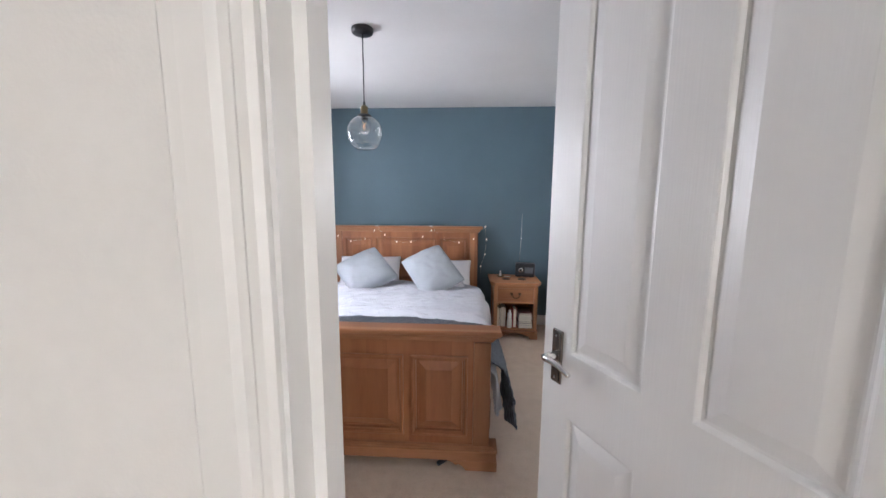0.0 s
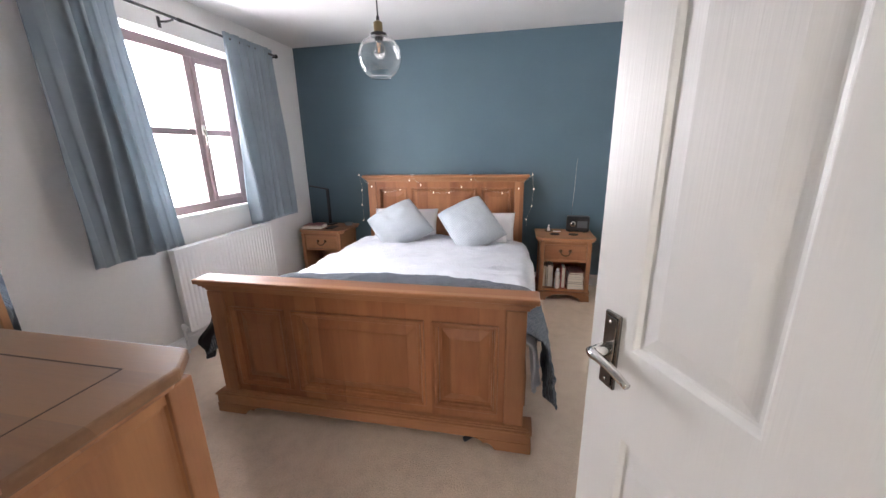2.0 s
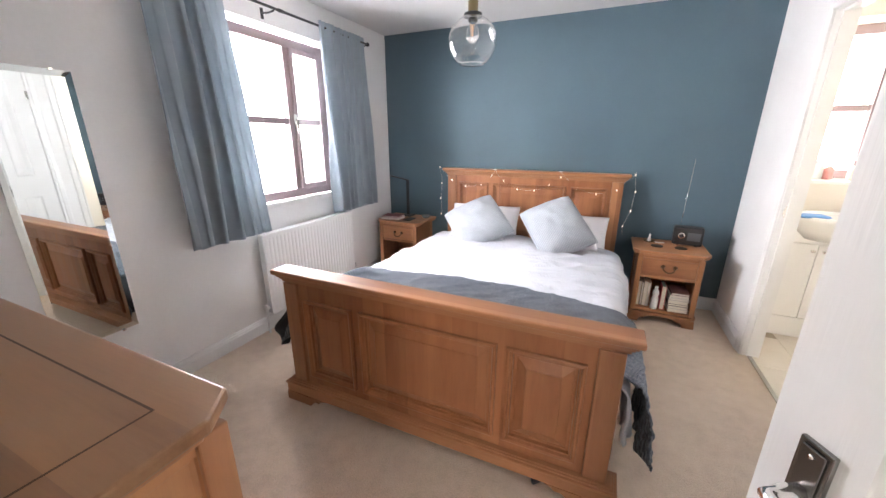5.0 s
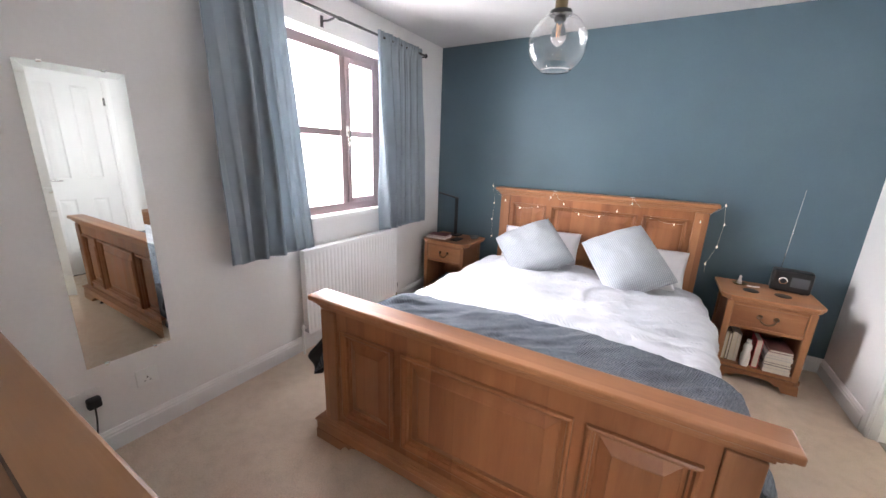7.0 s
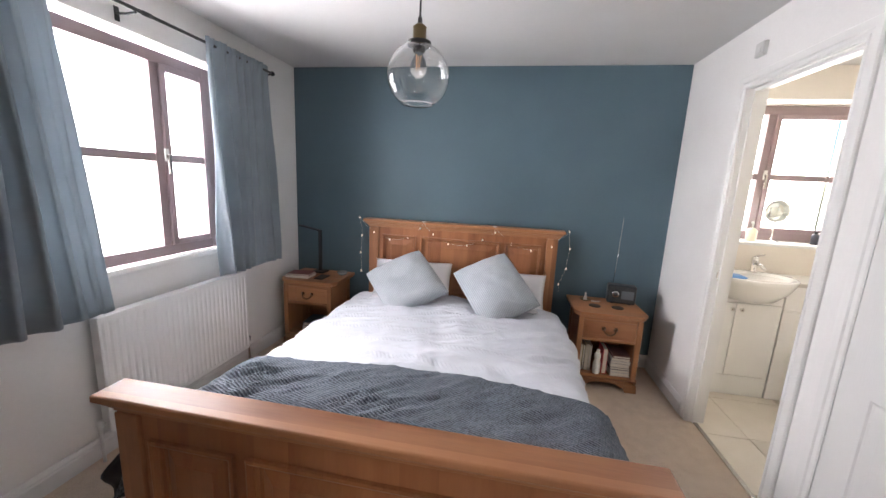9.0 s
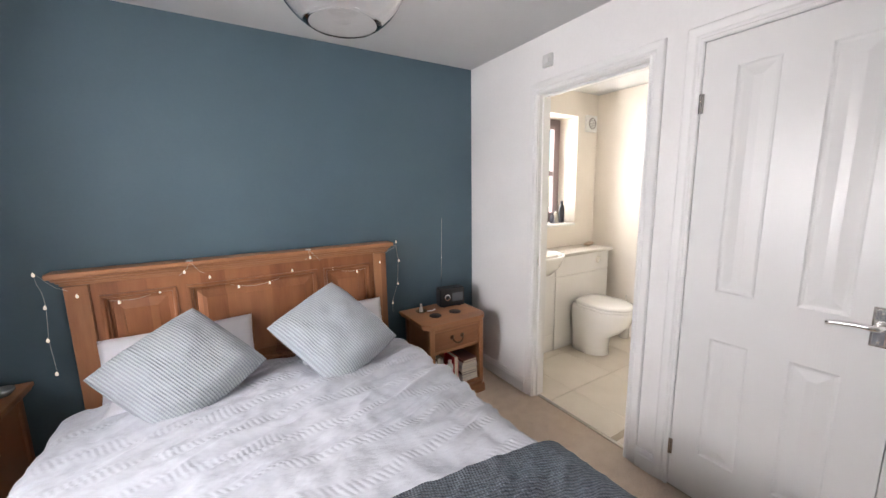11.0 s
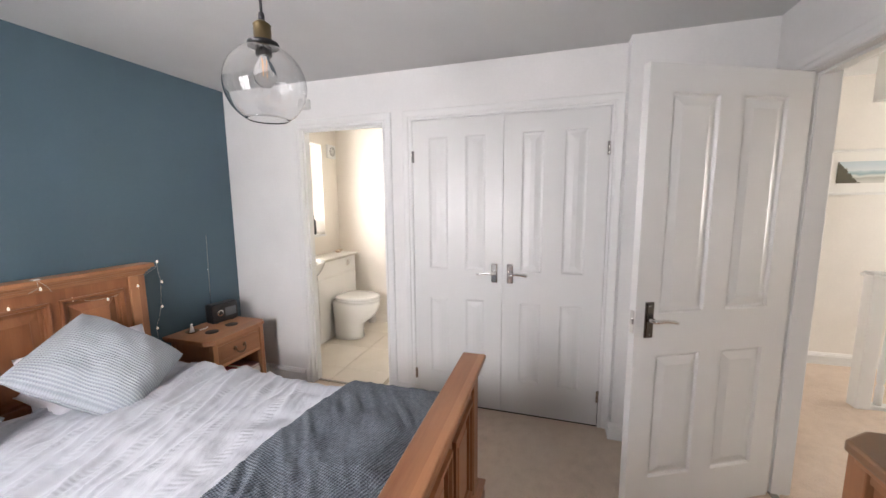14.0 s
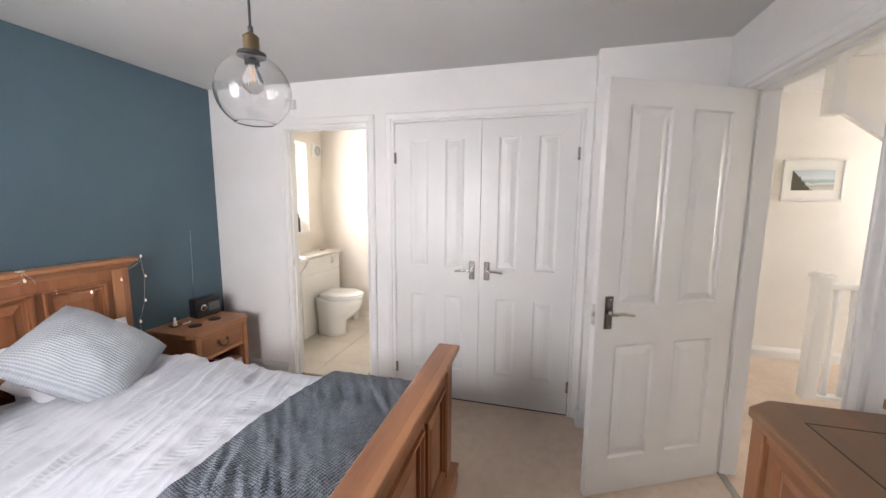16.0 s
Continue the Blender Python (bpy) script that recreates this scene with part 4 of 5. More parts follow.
# ---- bedside tables ----
def nightstand(label, x, y, group):
    """Front edge of the top at y, centre at x."""
    n = thing("nightstand", label, "bedside table", x, y + 0.205, 0, 0, group)
    n.scale = (1, 1, 1.0305)
    hw, f, b = 0.252, -0.205, 0.205
    top = [(-hw, b), (-hw, f + 0.06), (-hw + 0.045, f), (hw - 0.045, f), (hw, f + 0.06), (hw, b)]
    part("top", outline_slab(bmesh.new(), top, 0.538, 0.560, 0.005), M_oakx, n)
    t2 = [(sx * 0.965, sy * 0.965) for sx, sy in top]
    part("top_moulding", outline_slab(bmesh.new(), t2, 0.524, 0.5378, 0.004), M_oakx, n)
    for sx in (-1, 1):
        for sy, nm in ((-0.170, "front"), (0.165, "back")):
            x0, x1 = sorted((sx * 0.178, sx * 0.215))
            part("post", boxes((x0, x1, sy - 0.018, sy + 0.018, 0.085, 0.5238), bevel=0.006), M_oakz, n)
        x0, x1 = sorted((sx * 0.190, sx * 0.204))
        part("side_panel", boxes((x0, x1, -0.1518, 0.1468, 0.085, 0.523)), M_oakz, n)
    part("back_panel", boxes((-0.1778, 0.1778, 0.160, 0.170, 0.085, 0.523)), M_oakpanel, n)
    part("divider", boxes((-0.1778, 0.1778, -0.178, 0.158, 0.352, 0.372), bevel=0.002), M_oakx, n)
    part("top_rail", boxes((-0.1778, 0.1778, -0.178, -0.158, 0.500, 0.5238), bevel=0.002), M_oakx, n)
    part("shelf", boxes((-0.189, 0.189, -0.184, 0.158, 0.087, 0.107), bevel=0.002), M_oakx, n)
    base = outline_slab(bmesh.new(), [(-0.232, 0.19), (-0.232, -0.165), (-0.195, -0.198), (0.195, -0.198), (0.232, -0.165), (0.232, 0.19)], 0.060, 0.0845, 0.004)
    part("base_moulding", base, M_oakx, n)
    for sx in (-1, 1):
        bm = bmesh.new()
        pts = [(0.228, 0.0), (0.222, 0.0598), (0.040, 0.0598), (0.085, 0.052), (0.115, 0.030), (0.135, 0.034), (0.150, 0.0)]
        lo = [bm.verts.new((sx * px, -0.193, z)) for px, z in pts]
        hi = [bm.verts.new((sx * px, -0.165, z)) for px, z in pts]
        for i in range(len(pts)):
            j = (i + 1) % len(pts)
            bm.faces.new((lo[i], lo[j], hi[j], hi[i]))
        bm.faces.new(lo)
        bm.faces.new(hi)
        part("bracket_foot", bm, M_oakx, n)
        x0, x1 = sorted((sx * 0.195, sx * 0.226))
        part("side_foot", boxes((x0, x1, -0.1648, 0.186, 0.0, 0.0598), bevel=0.003), M_oaky, n)
    dr = new("drawer")
    dr.parent = n
    bm = bmesh.new()
    panelled(bm, lambda u, v, d: (u, -0.176 - d, v), [-0.176, 0.176], [0.374, 0.498], [(0, 0)], [(0, 0), (0.014, 0), (0.018, -0.004), (0.024, -0.004), (0.028, 0.001)])
    box(bm, -0.176, 0.176, -0.1759, -0.158, 0.374, 0.498)
    part("drawer_front", bm, M_oakx, dr)
    for sx in (-1, 1):
        part("rosette", lathe([(0.0001, -0.180), (0.013, -0.178), (0.015, -0.1775), (0.006, -0.186), (0.0001, -0.190)], 16, (sx * 0.040, 0, 0.446), "y"), M_bronze, dr, "dark bronze rosette", True)
    bail = [(0.040 * math.cos(a) * 1.0, -0.186 - 0.014 * math.sin(a), 0.444 - 0.034 * math.sin(a)) for a in [math.pi * k / 14 for k in range(15)]]
    part("handle", tube(bail, 0.0045, 8, None, [0.0035 + 0.0025 * math.sin(math.pi * k / 14) for k in range(15)]), M_bronze, dr, "dark bronze swan-neck drawer pull", True)
    return n


ns_r = nightstand("oak bedside table with a drawer and a full bookshelf", 1.150, 4.025, "bedside tables")
ns_l = nightstand("oak bedside table in the corner under a desk lamp", -1.215, 4.085, "bedside tables")


def book(x, y, z, w, d, h, colour, rz=0.0, label="paperback book"):
    """A closed book lying flat: w wide, d deep, h thick; cover and page block."""
    b = thing("book", label, "book", x, y, z, rz, "books")
    mname = "cover_%d_%d_%d" % tuple(int(c * 99) for c in colour)
    cm = bpy.data.materials.get(mname) or mat(mname, colour, 0.5)
    t = min(0.003, h * 0.16)
    part("cover", boxes((-w / 2, w / 2, -d / 2, d / 2, 0, t), (-w / 2, w / 2, -d / 2, d / 2, h - t, h), (-w / 2, -w / 2 + t, -d / 2, d / 2, t, h - t)), cm, b)
    pm = bpy.data.materials.get("pages") or mat("pages", (0.74, 0.70, 0.62), 0.85)
    part("page_block", boxes((-w / 2 + t + 0.0005, w / 2 - 0.004, -d / 2 + 0.003, d / 2 - 0.003, t + 0.0003, h - t - 0.0003)), pm, b)
    return b


def upright(x, y, z, thick, h, d, colour, lean=0.0, label="upright paperback book"):
    b = book(0, 0, 0, h, d, thick, colour, 0, label)
    b.matrix_basis = pose(x, y, z, 0, 0, 0) @ pose(0, 0, 0, 0, lean, 0) @ pose(thick, 0, h / 2, 0, -90, 0)
    return b


sx0, sy0, sz0 = 1.150, 4.18, 0.1106
bx_ = sx0 - 0.172
for th, hh, col in ((0.020, 0.200, (0.60, 0.50, 0.28)), (0.016, 0.190, (0.10, 0.09, 0.08)), (0.026, 0.205, (0.72, 0.66, 0.50)), (0.018, 0.195, (0.66, 0.64, 0.60))):
    upright(bx_, sy0 - 0.02, sz0, th, hh, 0.13, col, 0, "upright paperback book on the nightstand shelf")
    bx_ += th + 0.0015
for dz, th, ww, col in ((0, 0.026, 0.135, (0.74, 0.70, 0.64)), (0.0265, 0.022, 0.130, (0.62, 0.60, 0.58)), (0.049, 0.018, 0.136, (0.20, 0.16, 0.15)), (0.0675, 0.026, 0.128, (0.72, 0.68, 0.62)), (0.094, 0.020, 0.134, (0.55, 0.53, 0.52)), (0.1145, 0.022, 0.122, (0.75, 0.72, 0.68)), (0.137, 0.018, 0.118, (0.25, 0.12, 0.11))):
    book(sx0 + 0.105, sy0 - 0.03, sz0 + dz, ww, 0.19, th, col, random.uniform(-3, 3), "paperback book in a stack on the nightstand shelf")
upright(1.150 - 0.016, sy0 - 0.045, sz0, 0.034, 0.190, 0.13, (0.52, 0.035, 0.05), 0, "upright red book on the nightstand shelf")
bot = thing("bottle", "white plastic lotion bottle on the nightstand shelf", "bottle", 1.150 - 0.052, sy0 - 0.11, sz0)
part("body", lathe([(0.0001, 0), (0.022, 0), (0.026, 0.01), (0.026, 0.075), (0.019, 0.105), (0.024, 0.128), (0.020, 0.15), (0.012, 0.16), (0.0001, 0.16)], 20), M_plasticw, bot, "", True)
part("cap", lathe([(0.0001, 0.1605), (0.013, 0.1605), (0.013, 0.182), (0.0001, 0.183)], 16), M_plasticw, bot, "", True)
for dx, lab in ((-0.085, ""), (0.075, "")):
    c = tagged(part("coaster", lathe([(0.0001, 0), (0.041, 0), (0.042, 0.002), (0.042, 0.004), (0.040, 0.0055), (0.0001, 0.005)], 32, (1.150 + dx, 4.195, 0.5772)), mat("slate", (0.028, 0.024, 0.022), 0.6) if dx < 0 else bpy.data.materials["slate"], None, "round dark slate coaster on the nightstand", True), "", "coaster", "coasters")

radio = thing("clock_radio", "small black clock radio with round dial on the nightstand", "radio", 1.278, 4.335, 0.5772, -8)
part("body", boxes((-0.100, 0.100, -0.045, 0.045, 0.004, 0.146), bevel=0.014), M_plasticb, radio)
part("dial", lathe([(0.0001, -0.052), (0.020, -0.051), (0.023, -0.049), (0.024, -0.0452)], 24, (-0.042, 0, 0.078), "y"), M_chrome, radio, "chrome ringed dial", True)
part("dial_face", lathe([(0.0001, -0.0535), (0.0165, -0.0533), (0.0165, -0.0520)], 24, (-0.042, 0, 0.078), "y"), M_plasticb, radio, "", True)
part("screen", boxes((-0.004, 0.082, -0.0468, -0.0452, 0.044, 0.108), bevel=0.001), mat("lcd", (0.11, 0.12, 0.13), 0.25), radio, "grey display")
part("antenna", tube([(-0.06, 0.03, 0.148), (-0.055, 0.033, 0.30), (-0.045, 0.036, 0.655)], 0.0016, 6), M_chrome, radio, "thin extended metal aerial", True)
for fx in (-0.06, 0.06):
    part("foot", boxes((fx - 0.01, fx + 0.01, -0.03, 0.03, 0, 0.004)), M_plasticb, radio)
trinket = thing("trinket_dish", "small gold dish with a white ornament on the nightstand", "dish", 1.020, 4.32, 0.5772)
part("dish", lathe([(0.0001, 0), (0.026, 0), (0.042, 0.012), (0.039, 0.013), (0.018, 0.004), (0.0001, 0.004)], 20), M_brass, trinket, "", True)
part("ornament", lathe([(0.0001, 0.005), (0.016, 0.005), (0.012, 0.03), (0.006, 0.048), (0.010, 0.058), (0.0001, 0.066)], 14), M_ceramic, trinket, "white ornament", True)
tagged(part("cable_end", tube([(1.06, 4.30, 0.583), (1.095, 4.29, 0.584), (1.125, 4.305, 0.583)], 0.005, 8), M_plasticw, None, "short white charging cable end on the nightstand", True), "", "cable")

# on the corner nightstand
lamp = thing("desk_lamp", "slim black folding desk lamp on the corner nightstand", "lamp", -1.255, 4.40, 0.5772, -4)
part("base", boxes((-0.06, 0.06, -0.05, 0.05, 0, 0.014), bevel=0.005), M_black, lamp)
part("stem", boxes((-0.012, 0.018, -0.008, 0.008, 0.014, 0.375), bevel=0.003), M_black, lamp)
arm = boxes((-0.215, 0.016, -0.012, 0.012, -0.006, 0.006), bevel=0.003)
bmesh.ops.rotate(arm, verts=arm.verts, cent=(0, 0, 0), matrix=Matrix.Rotation(radians(9), 3, "Y"))
bmesh.ops.translate(arm, verts=arm.verts, vec=(0, 0, 0.378))
part("arm", arm, M_black, lamp, "slim black lamp arm")
book(-1.335, 4.22, 0.5772, 0.205, 0.145, 0.022, (0.66, 0.62, 0.60), 3, "pale hardback book on the corner nightstand")
book(-1.330, 4.22, 0.5995, 0.19, 0.135, 0.012, (0.20, 0.05, 0.06), 6, "dark red notebook on top of another book")
tagged(part("phone", boxes((-1.185, -1.105, 4.16, 4.30, 0.5772, 0.587), bevel=0.004), M_plasticb, None, "black phone lying on the corner nightstand"), "", "phone")
tagged(part("bowl", lathe([(0.0001, 0), (0.03, 0), (0.045, 0.018), (0.046, 0.028), (0.042, 0.028), (0.028, 0.006), (0.0001, 0.005)], 24, (-1.03, 4.38, 0.5772)), mat("grey_glaze", (0.25, 0.28, 0.28), 0.25), None, "small grey glazed bowl on the corner nightstand", True), "", "bowl")
for k, (col, h) in enumerate((((0.07, 0.12, 0.2), 0.03), ((0.5, 0.5, 0.48), 0.02), ((0.1, 0.1, 0.12), 0.03))):
    book(-1.21, 4.25, 0.1106 + (0, 0.0305, 0.051)[k], 0.16, 0.2, h, col, k * 5 - 4, "book stacked on the corner nightstand shelf")


# ---- chest of drawers by the door ----
chest = thing("chest_of_drawers", "wide oak chest of drawers with an inlaid top beside the door", "chest of drawers", -0.410, 1.150, 0)
chest.scale = (1, 1, 1.021)
cw, cf, cb = 0.565, 0.230, -0.205
top = [(-cw, cb), (cw, cb), (cw, cf - 0.062), (cw - 0.046, cf), (-cw + 0.046, cf), (-cw, cf - 0.062)]
part("top", outline_slab(bmesh.new(), top, 0.930, 0.955, 0.006), M_chesttop, chest, "worn brown oak top with an inlaid line")
part("top_moulding", outline_slab(bmesh.new(), [(x * 0.975, y * 0.955 if y > 0 else y) for x, y in top], 0.914, 0.9298, 0.005), M_oakx, chest)
gr = bmesh.new()
gx, gy0, gy1 = cw - 0.095, cb + 0.085, cf - 0.082
for it in ((-gx, gx, gy1 - 0.0035, gy1, 0.9552, 0.9556), (-gx, gx, gy0, gy0 + 0.0035, 0.9552, 0.9556), (-gx, -gx + 0.0035, gy0 + 0.0035, gy1 - 0.0035, 0.9552, 0.9556), (gx - 0.0035, gx, gy0 + 0.0035, gy1 - 0.0035, 0.9552, 0.9556)):
    box(gr, *it)
part("inlay_line", gr, M_darkbrown, chest, "dark inlaid line")
for sx in (-1, 1):
    for yy in (cb + 0.012, cf - 0.072):
        x0, x1 = sorted((sx * (cw - 0.075), sx * (cw - 0.025)))
        part("post", boxes((x0, x1, yy, yy + 0.05, 0.10, 0.9138), bevel=0.003), M_oakz, chest)
    bm = bmesh.new()
    xf = cw - 0.034
    panelled(bm, lambda u, v, d: (sx * (xf + d), u, v), [cb + 0.0622, cb + 0.0625, cf - 0.0725, cf - 0.0722], [0.10, 0.16, 0.885, 0.913], [(1, 1)], [(0, 0), (0.002, -0.006), (0.010, -0.008)])
    part("side_panel", bm, M_chestside, chest, "golden oak side panel in a frame")
part("back_panel", boxes((-cw + 0.076, cw - 0.076, cb + 0.012, cb + 0.022, 0.10, 0.913)), M_oakx, chest)
# Solid dark block: shade behind the drawer gaps is given as colour.
part("carcass", boxes((-cw + 0.076, cw - 0.076, cb + 0.023, cf - 0.055, 0.10, 0.913)), M_darkbrown, chest, "solid block filling the chest, shade painted as dark colour")
for z0 in (0.10, 0.365, 0.625, 0.885):
    part("rail", boxes((-cw + 0.0752, cw - 0.0752, cf - 0.0545, cf - 0.028, z0, z0 + 0.028), bevel=0.002), M_oakx, chest)
for r, z0 in enumerate((0.129, 0.394, 0.654)):
    z1 = (0.364, 0.624, 0.884)[r]
    for a, b in (((-cw + 0.079, -0.004), (0.004, cw - 0.079))):
        dr = new("drawer")
        dr.parent = chest
        bm = bmesh.new()
        panelled(bm, lambda u, v, d: (u, cf - 0.034 + d, v), [a, b], [z0 + 0.002, z1 - 0.002], [(0, 0)], [(0, 0), (0.022, 0), (0.028, -0.009), (0.036, -0.009), (0.05, -0.004)])
        part("drawer_front", bm, M_oakx, dr)
        mx, mz = (a + b) / 2, (z0 + z1) / 2
        for s in (-1, 1):
            part("rosette", lathe([(0.0001, cf - 0.036), (0.014, cf - 0.034), (0.006, cf - 0.026), (0.0001, cf - 0.022)], 16, (mx + s * 0.045, 0, mz), "y"), M_bronze, dr, "", True)
        bail = [(mx + 0.045 * math.cos(q), cf - 0.026 + 0.014 * math.sin(q), mz - 0.034 * math.sin(q)) for q in [math.pi * k / 12 for k in range(13)]]
        part("handle", tube(bail, 0.0045, 8), M_bronze, dr, "dark bronze swan-neck drawer pull", True)
part("plinth", outline_slab(bmesh.new(), [(-cw + 0.012, cb), (cw - 0.012, cb), (cw - 0.012, cf - 0.055), (cw - 0.05, cf - 0.014), (-cw + 0.05, cf - 0.014), (-cw + 0.012, cf - 0.055)], 0.0, 0.0998, 0.006), M_oakx, chest)
# on the chest: a shallow wooden tray and a small black case
tray = thing("wooden_tray", "shallow wooden tray with dark lining on the chest", "tray", 0.070, 1.040, 0.9762, 2)
part("base", boxes((-0.15, 0.105, -0.045, 0.020, 0, 0.008), bevel=0.001), M_darkbrown, tray, "dark tray lining")
part("rim", boxes((-0.155, 0.11, 0.0202, 0.034, 0, 0.024), (-0.155, 0.11, -0.058, -0.0452, 0, 0.024), (0.1052, 0.113, -0.045, 0.020, 0, 0.020), bevel=0.002), M_oakx, tray)
case = thing("glasses_case", "small black case with a silver edge on the chest", "case", -0.125, 1.112, 0.9762, -30)
part("body", pillow_mesh(0.17, 0.075, 0.055, 14, 0.03), M_plasticb, case, "", True).matrix_basis = pose(0, 0, 0.028)
part("edge", piping(0.168, 0.074, 0.03, 40, 0.0016), M_nickel, case, "silver edge", True).matrix_basis = pose(0, 0, 0.028)


# ---- window dressing, radiator, mirror, sockets ----
def curtain(label, ya0, ya1, yb0, yb1, z_top, z_bot, folds, seed, x=-1.418):
    """Hangs from y ya0..ya1 at the top to yb0..yb1 at the hem."""
    c = thing("curtain", label, "curtain", 0, 0, 0, 0, "pair of curtains")
    bm = bmesh.new()
    nu, nv = folds * 16, 44
    rows = []
    for j in range(nv + 1):
        v = j / nv
        row = []
        for i in range(nu + 1):
            u = i / nu
            uu = u + 0.03 * math.sin(v * 3 + seed) * math.sin(u * 9 + seed)
            ph = uu * folds * 2 * math.pi + 1.3 * math.sin(u * 5 + seed) + 0.5 * math.sin(v * 4 + u * 6)
            head_ = max(0.0, 1 - v / 0.07)
            amp = (0.012 + 0.033 * min(1, v * 1.6 + 0.15)) * (0.70 + 0.5 * math.sin(u * 8 + seed * 3)) * (1 - 0.5 * head_)
            pinch = 0.010 * head_ * math.sin(ph * 2.3) + 0.012 * head_
            y = (ya0 + (ya1 - ya0) * u) * (1 - v) + (yb0 + (yb1 - yb0) * u) * v + 0.006 * math.cos(ph * 2)
            xx = x + amp * math.sin(ph) + pinch + 0.018 * v + 0.005 * noise.noise(Vector((u * 9, v * 5, seed)))
            z = z_top + (z_bot - z_top) * v + 0.006 * math.sin(ph) * v
            row.append(bm.verts.new((xx, y, z)))
        rows.append(row)
    for a, b in zip(rows, rows[1:]):
        for i in range(nu):
            bm.faces.new((a[i], a[i + 1], b[i + 1], b[i]))
    solid(part("cloth", bm, M_curtain, c, "", True), 0.003, 0)
    return c


curtain("grey-blue pleated curtain drawn back on the mirror side of the window", 2.245, 2.675, 2.245, 2.765, 2.192, 0.765, 6, 1.3)
curtain("grey-blue pleated curtain drawn back on the bed side of the window", 3.425, 3.985, 3.44, 4.01, 2.192, 0.765, 6, 4.1)
rod = thing("curtain_rod", "black metal curtain rod with ball finials above the window", "curtain rod")
part("pole", tube([(-1.42, 2.14, 2.158), (-1.42, 4.03, 2.158)], 0.0085, 12), M_black, rod, "", True)
part("joint", tube([(-1.42, 3.07, 2.158), (-1.42, 3.11, 2.158)], 0.0115, 12), M_black, rod, "", True)
for y in (2.12, 4.045):
    part("finial", lathe([(0.0001, -0.018), (0.012, -0.014), (0.018, 0), (0.012, 0.014), (0.0001, 0.018)], 18, (-1.42, y, 2.158), "y"), M_black, rod, "round black finial", True)
for y in (2.20, 3.035, 4.02):
    bm = tube([(-1.53, y, 2.145), (-1.47, y, 2.140), (-1.42, y, 2.146)], 0.006, 8)
    box(bm, -1.53, -1.526, y - 0.012, y + 0.012, 2.11, 2.175, 0.002)
    part("bracket", bm, M_black, rod)

rad = thing("radiator", "white steel panel radiator with vertical flutes under the window", "radiator", -1.50, 3.215, 0.145)
bm = bmesh.new()
W, HH = 0.965, 0.585
prof = [(0.0, 0.0), (0.008, 0.006)]
cols = 29
grid = []
ny = cols * 8
zs = [0.0, 0.02, 0.035, HH - 0.035, HH - 0.02, HH]
for j, z in enumerate(zs):
    row = []
    for i in range(ny + 1):
        y = -W / 2 + W * i / ny
        edge_ = j in (0, 1, 4, 5)
        ph = (i / ny) * cols
        q = ph - math.floor(ph)
        dep = 0.0 if edge_ else (-0.004 if 0.22 < q < 0.50 else (0.0 if q < 0.1 or q > 0.62 else -0.002))
        row.append(bm.verts.new((0.055 + dep, y, z)))
    grid.append(row)
for a, b in zip(grid, grid[1:]):
    for i in range(ny):
        bm.faces.new((a[i], a[i + 1], b[i + 1], b[i]))
part("front_panel", bm, M_radiator, rad, "fluted white steel panel")
part("casing", boxes((0.0, 0.047, -W / 2, W / 2, 0.004, HH - 0.004), bevel=0.004), M_radiator, rad)
part("top_grille", boxes((-0.004, 0.054, -W / 2 - 0.002, W / 2 + 0.002, HH - 0.004, HH + 0.004), bevel=0.003), M_radiator, rad)
for s in (-1, 1):
    y = s * (W / 2 + 0.028)
    v = part("valve", lathe([(0.0001, 0.015), (0.011, 0.016), (0.013, 0.03), (0.013, 0.052), (0.009, 0.058), (0.0001, 0.058)], 14, (0.025, y, 0.02)), M_plasticb if s > 0 else M_plasticw, rad, "", True)
    part("pipe", tube([(0.025, y - s * 0.028, 0.045), (0.025, y, 0.045), (0.025, y, 0.03), (0.025, y, -0.145)], 0.0075, 10), M_nickel if s > 0 else M_plasticw, rad, "", True)

mir = thing("wall_mirror", "tall frameless mirror hung on the white window wall", "mirror", -1.53, 1.815, 1.035)
mw, mh = 0.157, 0.607
bm = bmesh.new()
panelled(bm, lambda u, v, d: (0.009 + d, u, v), [-mw, mw], [-mh, mh], [(0, 0)], [(0, -0.004), (0.026, 0.0)])
box(bm, 0.0, 0.0048, -mw, mw, -mh, mh)
part("glass", bm, M_mirror, mir, "bevelled mirror glass")
for s in (-1, 1):
    for w_ in (-0.09, 0.09):
        part("clip", boxes((0.0051, 0.0135, w_ - 0.008, w_ + 0.008, min(s * mh, s * (mh + 0.006)) , max(s * mh, s * (mh + 0.006))), bevel=0.001), M_chrome, mir, "small chrome mirror clip")


def socket(label, y, z, w, gangs, plugged):
    s = thing("wall_socket", label, "socket", X0, y, z)
    part("faceplate", boxes((0, 0.009, -w / 2, w / 2, -0.043, 0.043), bevel=0.003), M_plasticw, s)
    for g in range(gangs):
        gy = 0.0 if gangs == 1 else (-0.035 + g * 0.07)
        part("rocker", boxes((0.009, 0.0125, gy - 0.006, gy + 0.006, 0.010, 0.028), bevel=0.001), M_plasticw, s)
        part("holes", boxes((0.0088, 0.0094, gy - 0.003, gy + 0.003, -0.008, 0.0), (0.0088, 0.0094, gy - 0.014, gy - 0.007, -0.022, -0.018), (0.0088, 0.0094, gy + 0.007, gy + 0.014, -0.022, -0.018)), M_plasticb, s)
    return s


